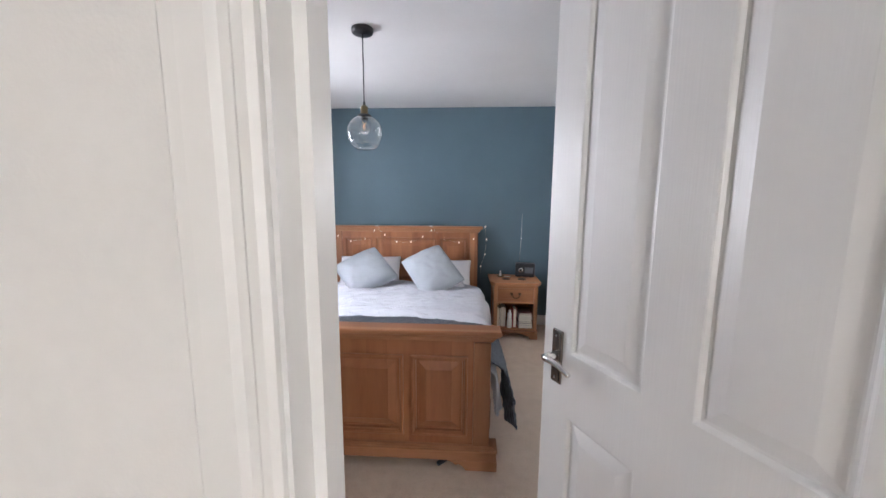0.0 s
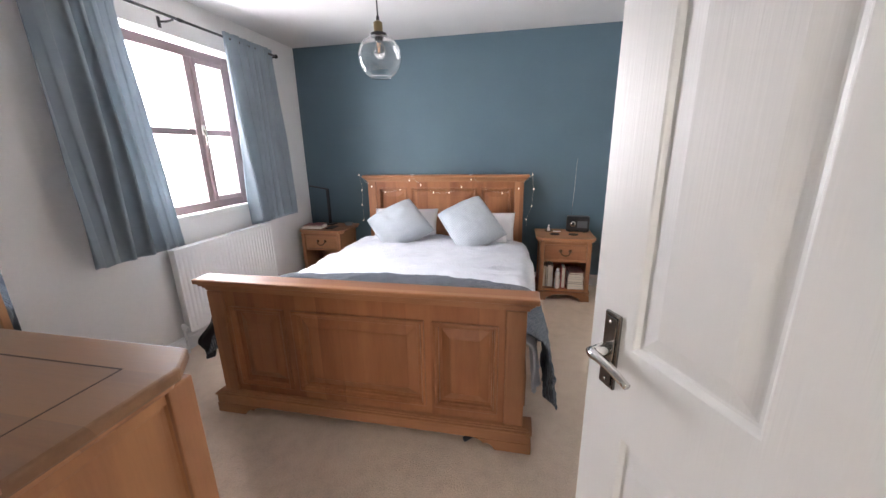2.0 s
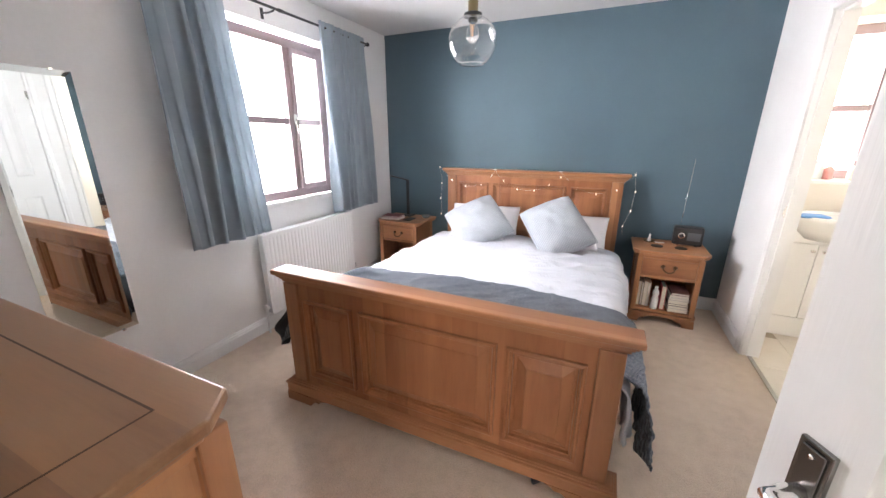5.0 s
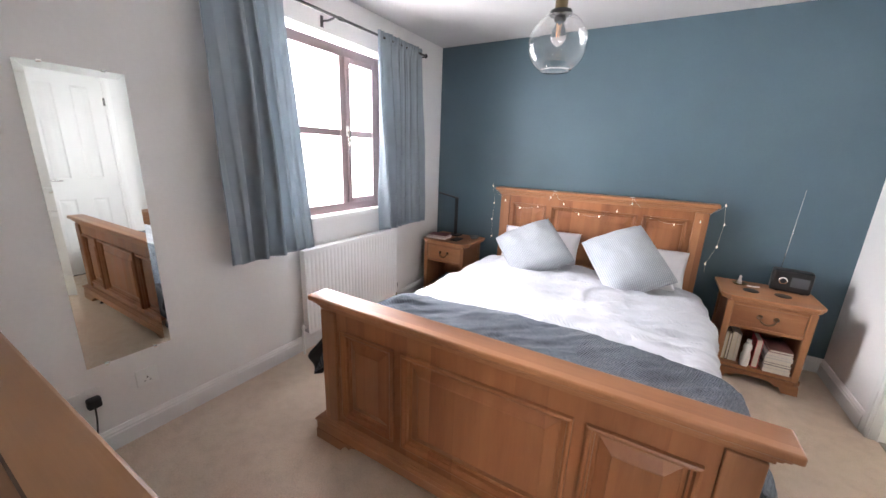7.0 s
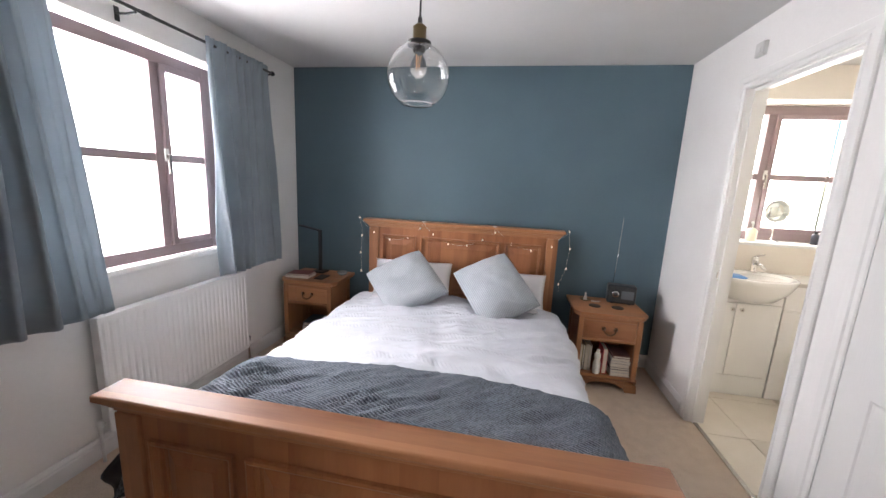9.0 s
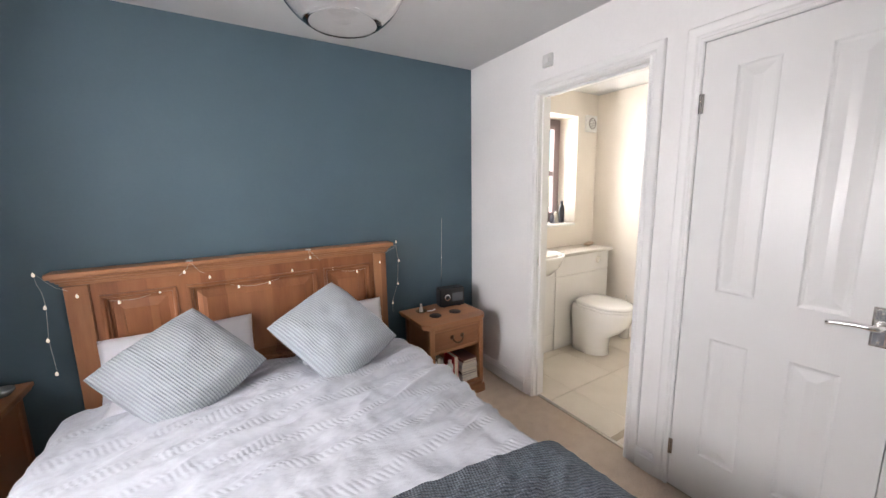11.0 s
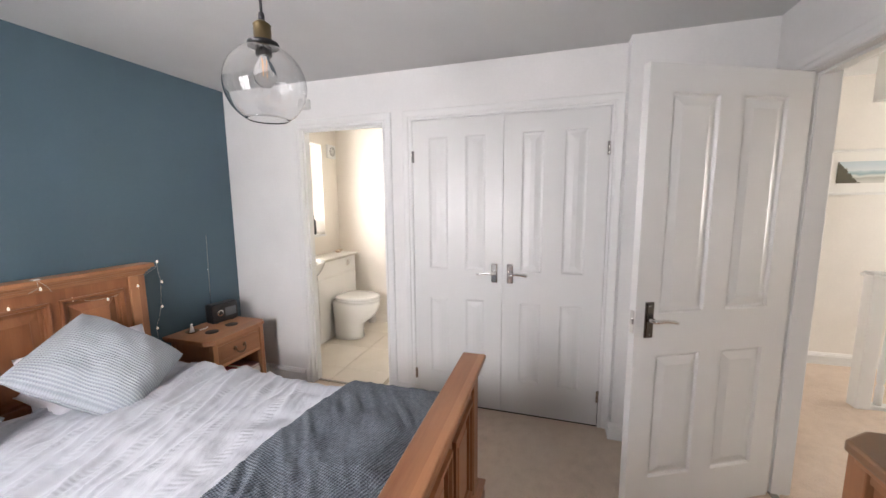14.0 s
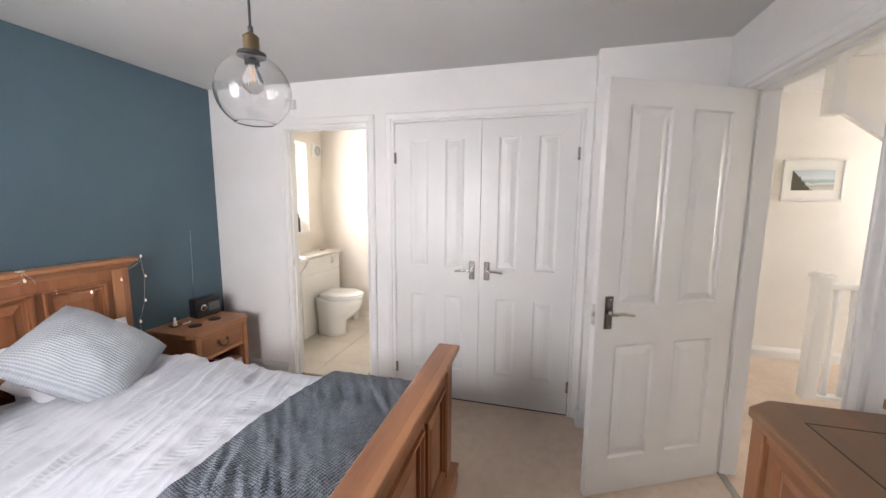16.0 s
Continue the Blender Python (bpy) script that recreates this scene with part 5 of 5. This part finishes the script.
socket("white single wall socket below the mirror", 1.852, 0.290, 0.086, 1, False)
socket("white double wall socket below the mirror, plug in it", 1.612, 0.292, 0.146, 2, True)
plug = thing("plug", "black three-pin plug with a cable hanging to the floor", "plug", X0 + 0.0127, 1.650, 0.282)
part("body", boxes((0, 0.034, -0.024, 0.024, -0.026, 0.024), bevel=0.009), M_plasticb, plug)
part("cable", tube([(0.02, 0, -0.024), (0.025, -0.004, -0.08), (0.03, -0.015, -0.16), (0.032, -0.03, -0.22), (0.05, -0.06, -0.270), (0.08, -0.13, -0.276)], 0.0035, 8), M_plasticb, plug, "", True)
tagged(part("white_cable", tube([(X0 + 0.012, 1.575, 0.248), (X0 + 0.014, 1.60, 0.19), (X0 + 0.020, 1.63, 0.13), (X0 + 0.024, 1.625, 0.03)], 0.0035, 8), M_plasticw, None, "thin white cable running down the wall to the skirting", True), "", "cable")

# ---- ceiling pendant ----
px, py = 0.050, 2.694
pend = thing("pendant_lamp", "clear glass globe pendant with an aged brass holder and black cord", "ceiling lamp", px, py, H)
part("ceiling_rose", lathe([(0.0001, 0), (0.060, 0), (0.062, -0.004), (0.060, -0.022), (0.054, -0.028), (0.006, -0.030), (0.0001, -0.036)], 36), M_black, pend, "round black ceiling rose", True)
part("cord", tube([(0, 0, -0.032), (0, 0, -0.416)], 0.0035, 8), M_black, pend, "", True)
part("cord_grip", lathe([(0.0036, -0.392), (0.0065, -0.393), (0.0075, -0.399), (0.0075, -0.4108), (0.0036, -0.4108)], 16), M_black, pend, "", True)
part("holder", lathe([(0.0001, -0.411), (0.010, -0.412), (0.016, -0.417), (0.0225, -0.423), (0.0205, -0.427), (0.0215, -0.431), (0.0215, -0.456), (0.0235, -0.459), (0.0235, -0.463), (0.0001, -0.463)], 28), M_brass, pend, "aged brass lamp holder", True)
part("collar", lathe([(0.0001, -0.4632), (0.030, -0.4632), (0.038, -0.466), (0.039, -0.471), (0.037, -0.476), (0.0001, -0.476)], 28), M_black, pend, "black gallery ring", True)
R, cz = 0.102, -0.571
prof = []
for k in range(3, 28):
    a = math.pi * k / 33 + 0.05
    prof.append((R * math.sin(a), cz + R * math.cos(a)))
inner = [(max(0.001, r - 0.0015), z) for r, z in reversed(prof)]
bm = bmesh.new()
rings = []
ring_pts = prof + inner
seg = 48
for r, z in ring_pts:
    rings.append([bm.verts.new((r * math.cos(2 * math.pi * i / seg), r * math.sin(2 * math.pi * i / seg), z)) for i in range(seg)])
for a, b in zip(rings, rings[1:] + rings[:1]):
    for i in range(seg):
        bm.faces.new((a[i], a[(i + 1) % seg], b[(i + 1) % seg], b[i]))
part("glass_globe", bm, M_glass, pend, "clear glass globe open at the bottom", True)
part("lamp_socket", lathe([(0.0001, -0.4765), (0.020, -0.4765), (0.020, -0.497), (0.0001, -0.497)], 20), M_black, pend, "", True)
bulb = part("bulb", lathe([(0.012, -0.4975), (0.014, -0.508), (0.024, -0.525), (0.029, -0.545), (0.025, -0.563), (0.012, -0.575), (0.0001, -0.577)], 24), M_glass, pend, "clear filament bulb", True)
part("filament", tube([(-0.007, 0, -0.505), (-0.006, 0, -0.55), (-0.002, 0.004, -0.51), (0.002, -0.004, -0.55), (0.006, 0, -0.508)], 0.0009, 5), M_filament, bulb, "", True)

# sensor on the wall above the shower room door
sens = thing("wall_sensor", "small white square sensor on the wall above the doorway", "sensor", X1, 3.72, 2.175)
part("casing", boxes((-0.022, 0, -0.035, 0.035, -0.035, 0.035), bevel=0.005), mat("pale_grey_plastic", (0.58, 0.58, 0.56), 0.4), sens)
part("lens", boxes((-0.025, -0.0222, -0.016, 0.016, -0.018, 0.010), bevel=0.002), mat("grey_plastic", (0.6, 0.6, 0.58), 0.4), sens)
tagged(part("strike_plate", boxes((X1 + 0.022, X1 + 0.048, EY1 - 0.0015, EY1, 0.93, 1.0), (X1 + 0.014, X1 + 0.022, EY1 - 0.006, EY1, 0.95, 0.985), bevel=0.0005), M_chrome, None, "chrome strike plate in the doorway lining"), "", "strike plate", "", "structure")

# ---- shower room fittings ----
M_unit = gloss("unit_white", (0.81, 0.80, 0.775))
M_worktop = painted("worktop_stone", (0.55, 0.52, 0.47), 0.35, 0.12, 0.05)
FY = 4.215
van = thing("vanity_unit", "white vanity cupboard with two doors under the basin", "vanity unit", 0, 0, 0)
part("carcass", boxes((1.722, 2.285, FY + 0.019, 4.495, 0.10, 0.845)), M_unit, van)
part("plinth", boxes((1.722, 2.285, FY + 0.022, 4.495, 0.0, 0.0998)), M_unit, van)
part("fascia", boxes((1.724, 2.283, FY, FY + 0.0185, 0.70, 0.843), bevel=0.002), M_unit, van)
for a, b, k in ((1.724, 2.002, 1.975), (2.006, 2.283, 2.035)):
    d = part("door", boxes((a, b, FY, FY + 0.0185, 0.155, 0.695), bevel=0.002), M_unit, van, "plain white cupboard door")
    part("knob", lathe([(0.0001, FY - 0.024), (0.011, FY - 0.022), (0.013, FY - 0.016), (0.006, FY - 0.010), (0.006, FY)], 14, (k, 0, 0.652), "y"), M_chrome, d, "chrome knob", True)
part("lower_fascia", boxes((1.724, 2.283, FY + 0.003, FY + 0.0185, 0.003, 0.151), bevel=0.002), M_unit, van)
wcu = thing("cistern_unit", "white concealed cistern unit behind the toilet", "cistern unit", 0, 0, 0)
part("carcass", boxes((2.290, 3.02, FY + 0.019, 4.495, 0.0, 0.845)), M_unit, wcu)
part("upper_panel", boxes((2.292, 3.018, FY, FY + 0.0185, 0.672, 0.843), bevel=0.002), M_unit, wcu)
part("lower_panel", boxes((2.292, 3.018, FY, FY + 0.0185, 0.003, 0.668), bevel=0.002), M_unit, wcu)
part("flush_button", lathe([(0.0001, FY - 0.006), (0.026, FY - 0.006), (0.032, FY - 0.003), (0.033, FY)], 24, (2.86, 0, 0.772), "y"), M_chrome, wcu, "round chrome flush button", True)
wt = part("worktop", boxes((1.715, 3.035, FY - 0.035, 4.497, 0.847, 0.875), bevel=0.006), M_worktop, None, "pale stone-effect worktop over the cistern unit")
tagged(wt, "", "worktop")
basin = thing("basin", "white semi-recessed ceramic basin with a chrome tap", "basin", 2.075, 4.255, 0.80)
bm = bmesh.new()
seg = 44
secs = []
for sc, z, fl in ((0.30, -0.085, 0), (0.62, -0.07, 0), (0.86, 0.0, 0), (0.97, 0.06, 0), (1.0, 0.088, 0), (0.985, 0.094, 0), (0.88, 0.092, 0), (0.80, 0.065, 0), (0.60, 0.0, 0), (0.25, -0.025, 0), (0.05, -0.028, 0)):
    ring = []
    for i in range(seg):
        a = 2 * math.pi * i / seg
        rx, ry = 0.275 * sc, (0.235 if math.sin(a) < 0 else 0.17) * sc
        ring.append(bm.verts.new((rx * math.cos(a), ry * math.sin(a) + 0.015, z)))
    secs.append(ring)
for a, b in zip(secs, secs[1:]):
    for i in range(seg):
        bm.faces.new((a[i], a[(i + 1) % seg], b[(i + 1) % seg], b[i]))
bm.faces.new(secs[0])
bm.faces.new(secs[-1])
part("bowl", bm, M_ceramic, basin, "", True)
tap = new("tap")
tap.parent = basin
part("body", lathe([(0.0001, 0.09), (0.026, 0.09), (0.026, 0.10), (0.021, 0.105), (0.021, 0.175), (0.024, 0.18), (0.020, 0.20), (0.0001, 0.202)], 20, (0.10, 0.15, 0)), M_chrome, tap, "", True)
part("spout", tube([(0.10, 0.14, 0.155), (0.10, 0.08, 0.152), (0.10, 0.035, 0.135)], 0.012, 12), M_chrome, tap, "chrome spout", True)
part("lever", tube([(0.10, 0.15, 0.205), (0.10, 0.10, 0.222), (0.10, 0.065, 0.232)], 0.007, 10), M_chrome, tap, "", True)

wc = thing("toilet", "white back-to-wall toilet with a closed lid", "toilet", 2.60, FY + 0.001, 0)


def oval(bm, rows, seg=36):
    secs = []
    for w, y0, y1, z in rows:
        ring = []
        for i in range(seg):
            a = 2 * math.pi * i / seg
            cx, sy = math.cos(a), math.sin(a)
            yc, ry = (y0 + y1) / 2, (y1 - y0) / 2
            e = 0.62 if sy > 0 else 0.92
            ring.append(bm.verts.new((w / 2 * math.copysign(abs(cx) ** e, cx), yc + ry * math.copysign(abs(sy) ** (0.62 if sy > 0 else 1), sy), z)))
        secs.append(ring)
    for a, b in zip(secs, secs[1:]):
        for i in range(seg):
            bm.faces.new((a[i], a[(i + 1) % seg], b[(i + 1) % seg], b[i]))
    bm.faces.new(secs[0])
    bm.faces.new(secs[-1])
    return bm


part("pan", oval(bmesh.new(), [(0.255, -0.315, -0.002, 0.0), (0.250, -0.305, -0.002, 0.07), (0.260, -0.325, -0.002, 0.16), (0.31, -0.42, -0.002, 0.23), (0.355, -0.49, -0.002, 0.31), (0.365, -0.51, -0.002, 0.395), (0.35, -0.50, -0.01, 0.425)]), M_ceramic, wc, "", True)
part("seat", oval(bmesh.new(), [(0.355, -0.508, -0.06, 0.4255), (0.37, -0.515, -0.055, 0.43), (0.37, -0.515, -0.055, 0.444), (0.355, -0.51, -0.06, 0.448)]), M_ceramic, wc, "", True)
part("lid", oval(bmesh.new(), [(0.355, -0.508, -0.055, 0.4485), (0.37, -0.515, -0.05, 0.454), (0.365, -0.512, -0.05, 0.470), (0.31, -0.475, -0.07, 0.479), (0.15, -0.35, -0.14, 0.482)]), M_ceramic, wc, "closed white lid", True)
part("bolt_cap", lathe([(0.0001, 0), (0.006, 0), (0.005, 0.004), (0.0001, 0.005)], 10, (-0.1235, -0.10, 0.04), "x"), M_chrome, wc, "", True)

fan = thing("extractor_fan", "white square extractor fan high on the shower room wall", "extractor fan", 3.03, Y1, 2.052)
part("casing", boxes((-0.078, 0.078, -0.03, 0, -0.078, 0.078), bevel=0.008), M_plasticw, fan)
pts = [(0.048 * math.cos(a), -0.033, 0.048 * math.sin(a)) for a in [2 * math.pi * k / 24 for k in range(25)]]
part("ring", tube(pts, 0.006, 8), mat("grille_grey", (0.35, 0.34, 0.32), 0.4), fan, "", True)
for k in range(5):
    z = -0.03 + k * 0.015
    part("louvre", boxes((-0.036, 0.036, -0.0345, -0.0305, z - 0.003, z + 0.003)), bpy.data.materials["grille_grey"], fan)
cab = thing("wall_cabinet", "plain white wall cabinet on the cream shower room wall", "wall cabinet", SX, 3.72, 1.60)
part("body", boxes((-0.12, 0, -0.25, 0.25, -0.25, 0.25), bevel=0.004), M_unit, cab)
part("cabinet_door", boxes((-0.128, -0.1205, -0.25, 0.25, -0.25, 0.25), bevel=0.002), M_unit, cab)
sk = boxes((3.132, 3.149, 2.8, 4.495, 0.0, 0.10), bevel=0.003)
structure("baseboard_shower", sk, M_cream, "tiled upstand along the shower room wall", "skirting board")
brush = thing("toilet_brush", "chrome toilet brush holder in the corner by the cistern unit", "toilet brush", 3.085, 4.05, -0.0035)
part("holder", lathe([(0.0001, 0), (0.042, 0), (0.044, 0.02), (0.044, 0.27), (0.040, 0.272), (0.0001, 0.272)], 20), M_ceramic, brush, "", True)
part("handle", tube([(0, 0, 0.272), (0, 0, 0.42)], 0.006, 8), M_chrome, brush, "", True)

# small things on the shower room sill and worktop
bots = [(2.02, 0.04, 0.13, (0.75, 0.75, 0.74)), (2.09, 0.03, 0.11, (0.70, 0.30, 0.28)), (2.785, 0.028, 0.215, (0.03, 0.03, 0.035)), (2.70, 0.022, 0.12, (0.65, 0.62, 0.55)), (2.655, 0.022, 0.10, (0.06, 0.06, 0.08))]
for i, (x, r, h, col) in enumerate(bots):
    b = thing("toiletry_bottle", "small %s toiletry bottle on the window sill" % ("white", "pinkish", "black", "beige", "dark")[i], "bottle", x, 4.60, SWZ0 + 0.0222, 0, "bottles on the sill")
    bmat = mat("bottle_%d" % i, col, 0.3)
    part("body", lathe([(0.0001, 0), (r, 0.001), (r, h * 0.72), (r * 0.5, h * 0.82), (0.0001, h * 0.82)], 18), bmat, b, "", True)
    part("cap", lathe([(0.0001, h * 0.822), (r * 0.5, h * 0.822), (r * 0.45, h), (0.0001, h)], 14), M_plasticb if i in (2, 4) else M_plasticw, b, "", True)
soap = thing("soap_dispenser", "cream pump soap dispenser on the sill", "soap dispenser", 2.22, 4.58, SWZ0 + 0.0222)
part("body", lathe([(0.0001, 0), (0.032, 0.001), (0.034, 0.02), (0.034, 0.08), (0.018, 0.10), (0.0001, 0.10)], 20), mat("soap_cream", (0.78, 0.70, 0.55), 0.3), soap, "", True)
part("pump", tube([(0, 0, 0.1005), (0, 0, 0.14), (-0.006, -0.008, 0.146), (-0.03, -0.03, 0.143)], 0.006, 8), M_plasticw, soap, "", True)
vm = thing("vanity_mirror", "round chrome magnifying mirror on a stand on the sill", "mirror", 2.37, 4.60, SWZ0 + 0.0222)
part("base", lathe([(0.0001, 0), (0.05, 0), (0.048, 0.008), (0.006, 0.014), (0.0001, 0.014)], 24), M_chrome, vm, "", True)
part("stem", tube([(0, 0, 0.0145), (0, 0, 0.155)], 0.005, 8), M_chrome, vm, "", True)
part("glass", lathe([(0.0001, -0.010), (0.072, -0.010), (0.072, -0.004), (0.0001, -0.004)], 32, (0, 0, 0.235), "y"), M_mirror, vm, "", True)
pts = [(0.078 * math.cos(a), -0.007, 0.235 + 0.078 * math.sin(a)) for a in [2 * math.pi * k / 32 for k in range(33)]]
part("rim", tube(pts, 0.008, 8), M_plasticw, vm, "white ring round the mirror", True)
fl = thing("flannel", "folded blue flannel on the edge of the basin", "flannel", 1.90, 4.16, 0.895, 8)
part("cloth", pillow_mesh(0.17, 0.11, 0.03, 14, 0.02, 3.0, 0.006), cloth("blue_towelling", (0.08, 0.20, 0.42), 500, 0.95, 0.2, 0.5), fl, "", True)
hand_towel = thing("cloth_towel", "cream towel hanging beside the vanity doors", "towel", 1.755, 4.11, 0.30)
bm = bmesh.new()
rows = []
for j in range(13):
    v = j / 12
    rows.append([bm.verts.new((0.012 * math.sin(i * 0.9 + v), -0.05 + 0.11 * i / 10 * (0.6 + 0.4 * v), 0.40 - 0.36 * v + 0.03 * (i / 10) * v)) for i in range(11)])
for a, b in zip(rows, rows[1:]):
    for i in range(10):
        bm.faces.new((a[i], a[i + 1], b[i + 1], b[i]))
solid(part("towelling", bm, cloth("cream_towelling", (0.62, 0.56, 0.47), 400, 0.95), hand_towel, "", True), 0.012, 0)
part("rail", tube([(-0.03, 0.09, 0.40), (0.0, 0.06, 0.404), (0.0, -0.06, 0.404)], 0.006, 8), M_chrome, hand_towel, "", True)
roll = thing("hairbrush", "pale hairbrush lying on the worktop", "brush", 2.94, 4.38, 0.8755, 20)
part("body", pillow_mesh(0.19, 0.055, 0.035, 12, 0.02), mat("pale_wood", (0.55, 0.42, 0.30), 0.5), roll, "", True).matrix_basis = pose(0, 0, 0.018)
blind = thing("blind_cord", "thin white blind cord hanging at the shower room window", "blind cord", 2.03, 4.68, 1.3)
part("cord", tube([(0, 0, 0.79), (0, 0, 0.0)], 0.0018, 6), M_plasticw, blind, "", True)
part("toggle", lathe([(0.0001, -0.03), (0.006, -0.028), (0.004, 0), (0.0001, 0)], 10), M_plasticw, blind, "", True)

# ---- landing ----
pic = thing("framed_picture", "white framed seaside print on the landing wall", "picture", LX, -0.455, 1.67)
part("frame", boxes((-0.022, 0, -0.228, 0.228, 0.165, 0.185), (-0.022, 0, -0.228, 0.228, -0.185, -0.165), (-0.022, 0, -0.228, -0.208, -0.165, 0.165), (-0.022, 0, 0.208, 0.228, -0.165, 0.165), bevel=0.003), M_trim, pic, "white wooden frame")
part("mount", boxes((-0.010, -0.002, -0.2078, 0.2078, -0.1648, 0.1648)), mat("mount_card", (0.80, 0.79, 0.76), 0.8), pic, "white card mount")
m = mat("seaside_print", (0.5, 0.6, 0.7), 0.25)
n = Nodes(m)
co = n.coords((1, 1, 1))
sep = n.add("ShaderNodeSeparateXYZ", [(0, co)])
up = n.math("ADD", n.math("MULTIPLY", sep.outputs[2], 5.5), 0.5)
base = n.ramp(n.math("ADD", up, n.math("MULTIPLY", n.noise(co, 16, 4), 0.16)), [(0.12, (0.60, 0.60, 0.57)), (0.32, (0.42, 0.43, 0.40)), (0.40, (0.66, 0.68, 0.66)), (0.50, (0.30, 0.42, 0.46)), (0.60, (0.45, 0.55, 0.60)), (0.66, (0.66, 0.71, 0.73)), (0.9, (0.55, 0.64, 0.69))])
bush = n.math("ADD", n.math("MULTIPLY", sep.outputs[1], 7.0), n.math("ADD", n.math("MULTIPLY", sep.outputs[2], -6.0), n.math("MULTIPLY", n.noise(co, 40, 5), 0.9)))
n.colour(n.mix(n.ramp(bush, [(0.98, (0, 0, 0)), (1.06, (1, 1, 1))]), base, (0.09, 0.085, 0.06)))
part("print", boxes((-0.0125, -0.0102, -0.155, 0.155, -0.088, 0.088)), m, pic, "seaside print of rocks and a boat")

bal = thing("balustrade", "white painted newel post and turned stair balusters on the landing", "balustrade", 0, 0, 0)
nx_, ny_ = 2.357, -0.143
nw = 0.042
part("newel_post", boxes((nx_ - nw, nx_ + nw, ny_ - nw, ny_ + nw, 0, 0.93), bevel=0.004), M_trim, bal)
part("newel_cap", boxes((nx_ - 0.056, nx_ + 0.056, ny_ - 0.056, ny_ + 0.056, 0.9305, 0.952), (nx_ - 0.047, nx_ + 0.047, ny_ - 0.047, ny_ + 0.047, 0.9525, 0.966), bevel=0.006), M_trim, bal)
part("handrail", boxes((nx_ - 0.032, nx_ + 0.032, -2.19, ny_ - nw - 0.001, 0.845, 0.885), bevel=0.012), M_trim, bal)
part("base_rail", boxes((nx_ - 0.035, nx_ + 0.035, -2.19, ny_ - nw - 0.001, 0.0, 0.028), bevel=0.005), M_trim, bal)
for k in range(18):
    y = ny_ - nw - 0.060 - k * 0.105
    pr = [(0.0001, 0.0285), (0.021, 0.0285), (0.021, 0.16), (0.014, 0.175), (0.021, 0.20), (0.023, 0.26), (0.014, 0.50), (0.013, 0.64), (0.019, 0.675), (0.014, 0.70), (0.021, 0.715), (0.021, 0.845), (0.0001, 0.845)]
    part("baluster", lathe(pr, 12, (nx_, y, 0)), M_trim, bal, "", True)
# sloping boxed side of the upper stair, with a moulded lower edge
def slope_panel(name, x0, x1, pts, material, label, category):
    bm = bmesh.new()
    lo = [bm.verts.new((x0, y, z)) for y, z in pts]
    hi = [bm.verts.new((x1, y, z)) for y, z in pts]
    for i in range(len(pts)):
        j = (i + 1) % len(pts)
        bm.faces.new((lo[i], lo[j], hi[j], hi[i]))
    bm.faces.new(lo)
    bm.faces.new(hi)
    structure(name, bm, material, label, category)


slope_panel("wall_stair_side", 2.30, 2.36, [(-0.08, 2.438), (-0.08, 2.10), (-0.95, 1.45), (-2.19, 0.53), (-2.19, 2.438)], M_landing, "warm cream sloping side wall of the upper stair", "wall")
slope_panel("trim_stair_side", 2.272, 2.2995, [(-0.06, 2.125), (-0.06, 2.085), (-0.95, 1.42), (-2.19, 0.50), (-2.19, 0.545), (-0.95, 1.465)], M_trim, "moulded white edge of the sloping stair side", "moulding")
slope_panel("trim_stair_bead", 2.286, 2.2996, [(-0.06, 2.155), (-0.06, 2.128), (-0.95, 1.468), (-2.19, 0.548), (-2.19, 0.575), (-0.95, 1.495)], M_trim, "thin bead above the moulded stair edge", "moulding")
structure("trim_stair_block", boxes((2.275, 2.37, -0.0795, 0.0, 2.07, 2.438), bevel=0.003), M_trim, "white painted post end under the landing ceiling", "post")

# ---- floor tiles of the shower room ----
M_tile = mat("floor_tile", (0.64, 0.575, 0.475), 0.3)
n = Nodes(M_tile)
info = n.t.nodes.new("ShaderNodeObjectInfo")
co = n.coords()
t = n.math("ADD", n.math("MULTIPLY", n.noise(co, 5, 5), 0.7), n.math("MULTIPLY", info.outputs["Random"], 0.3))
n.colour(n.ramp(t, [(0.25, (0.61, 0.55, 0.46)), (0.75, (0.72, 0.66, 0.57))]))
n.normal(n.bump(n.noise(co, 30, 3), 0.08, 0.001))
bm = bmesh.new()
box(bm, -0.2225, 0.2225, -0.2225, 0.2225, -0.008, 0.0, 0.0015, 1)
tile_mesh = bpy.data.meshes.new("floor_tile")
bm.to_mesh(tile_mesh)
bm.free()
tile_mesh.materials.append(M_tile)
shower_floor = bpy.data.objects["shower_floor"]
for i in range(-1, 3):
    for j in range(0, 4):
        cx, cy = 2.08 + i * 0.45 + 0.05, 3.04 + j * 0.45 - 0.02
        if cx - 0.2225 < X1 + 0.06:
            continue
        o = new("floor_tile", tile_mesh)
        o.parent = shower_floor
        o.location = (cx, cy, 0.0)
bm = bmesh.new()
box(bm, X1 + 0.062, 1.904, 2.85, 3.2, -0.008, 0.0, 0.001, 1)
tile = part("floor_tile", bm, M_tile, shower_floor)
for y0 in (3.245 - 0.0, 3.695):
    y1 = y0 + 0.445
    part("floor_tile", box(bmesh.new(), X1 + 0.062, 1.904, y0 - 0.0025 - 0.0, y1 - 0.0025, -0.008, 0.0, 0.0015, 1), M_tile, shower_floor)
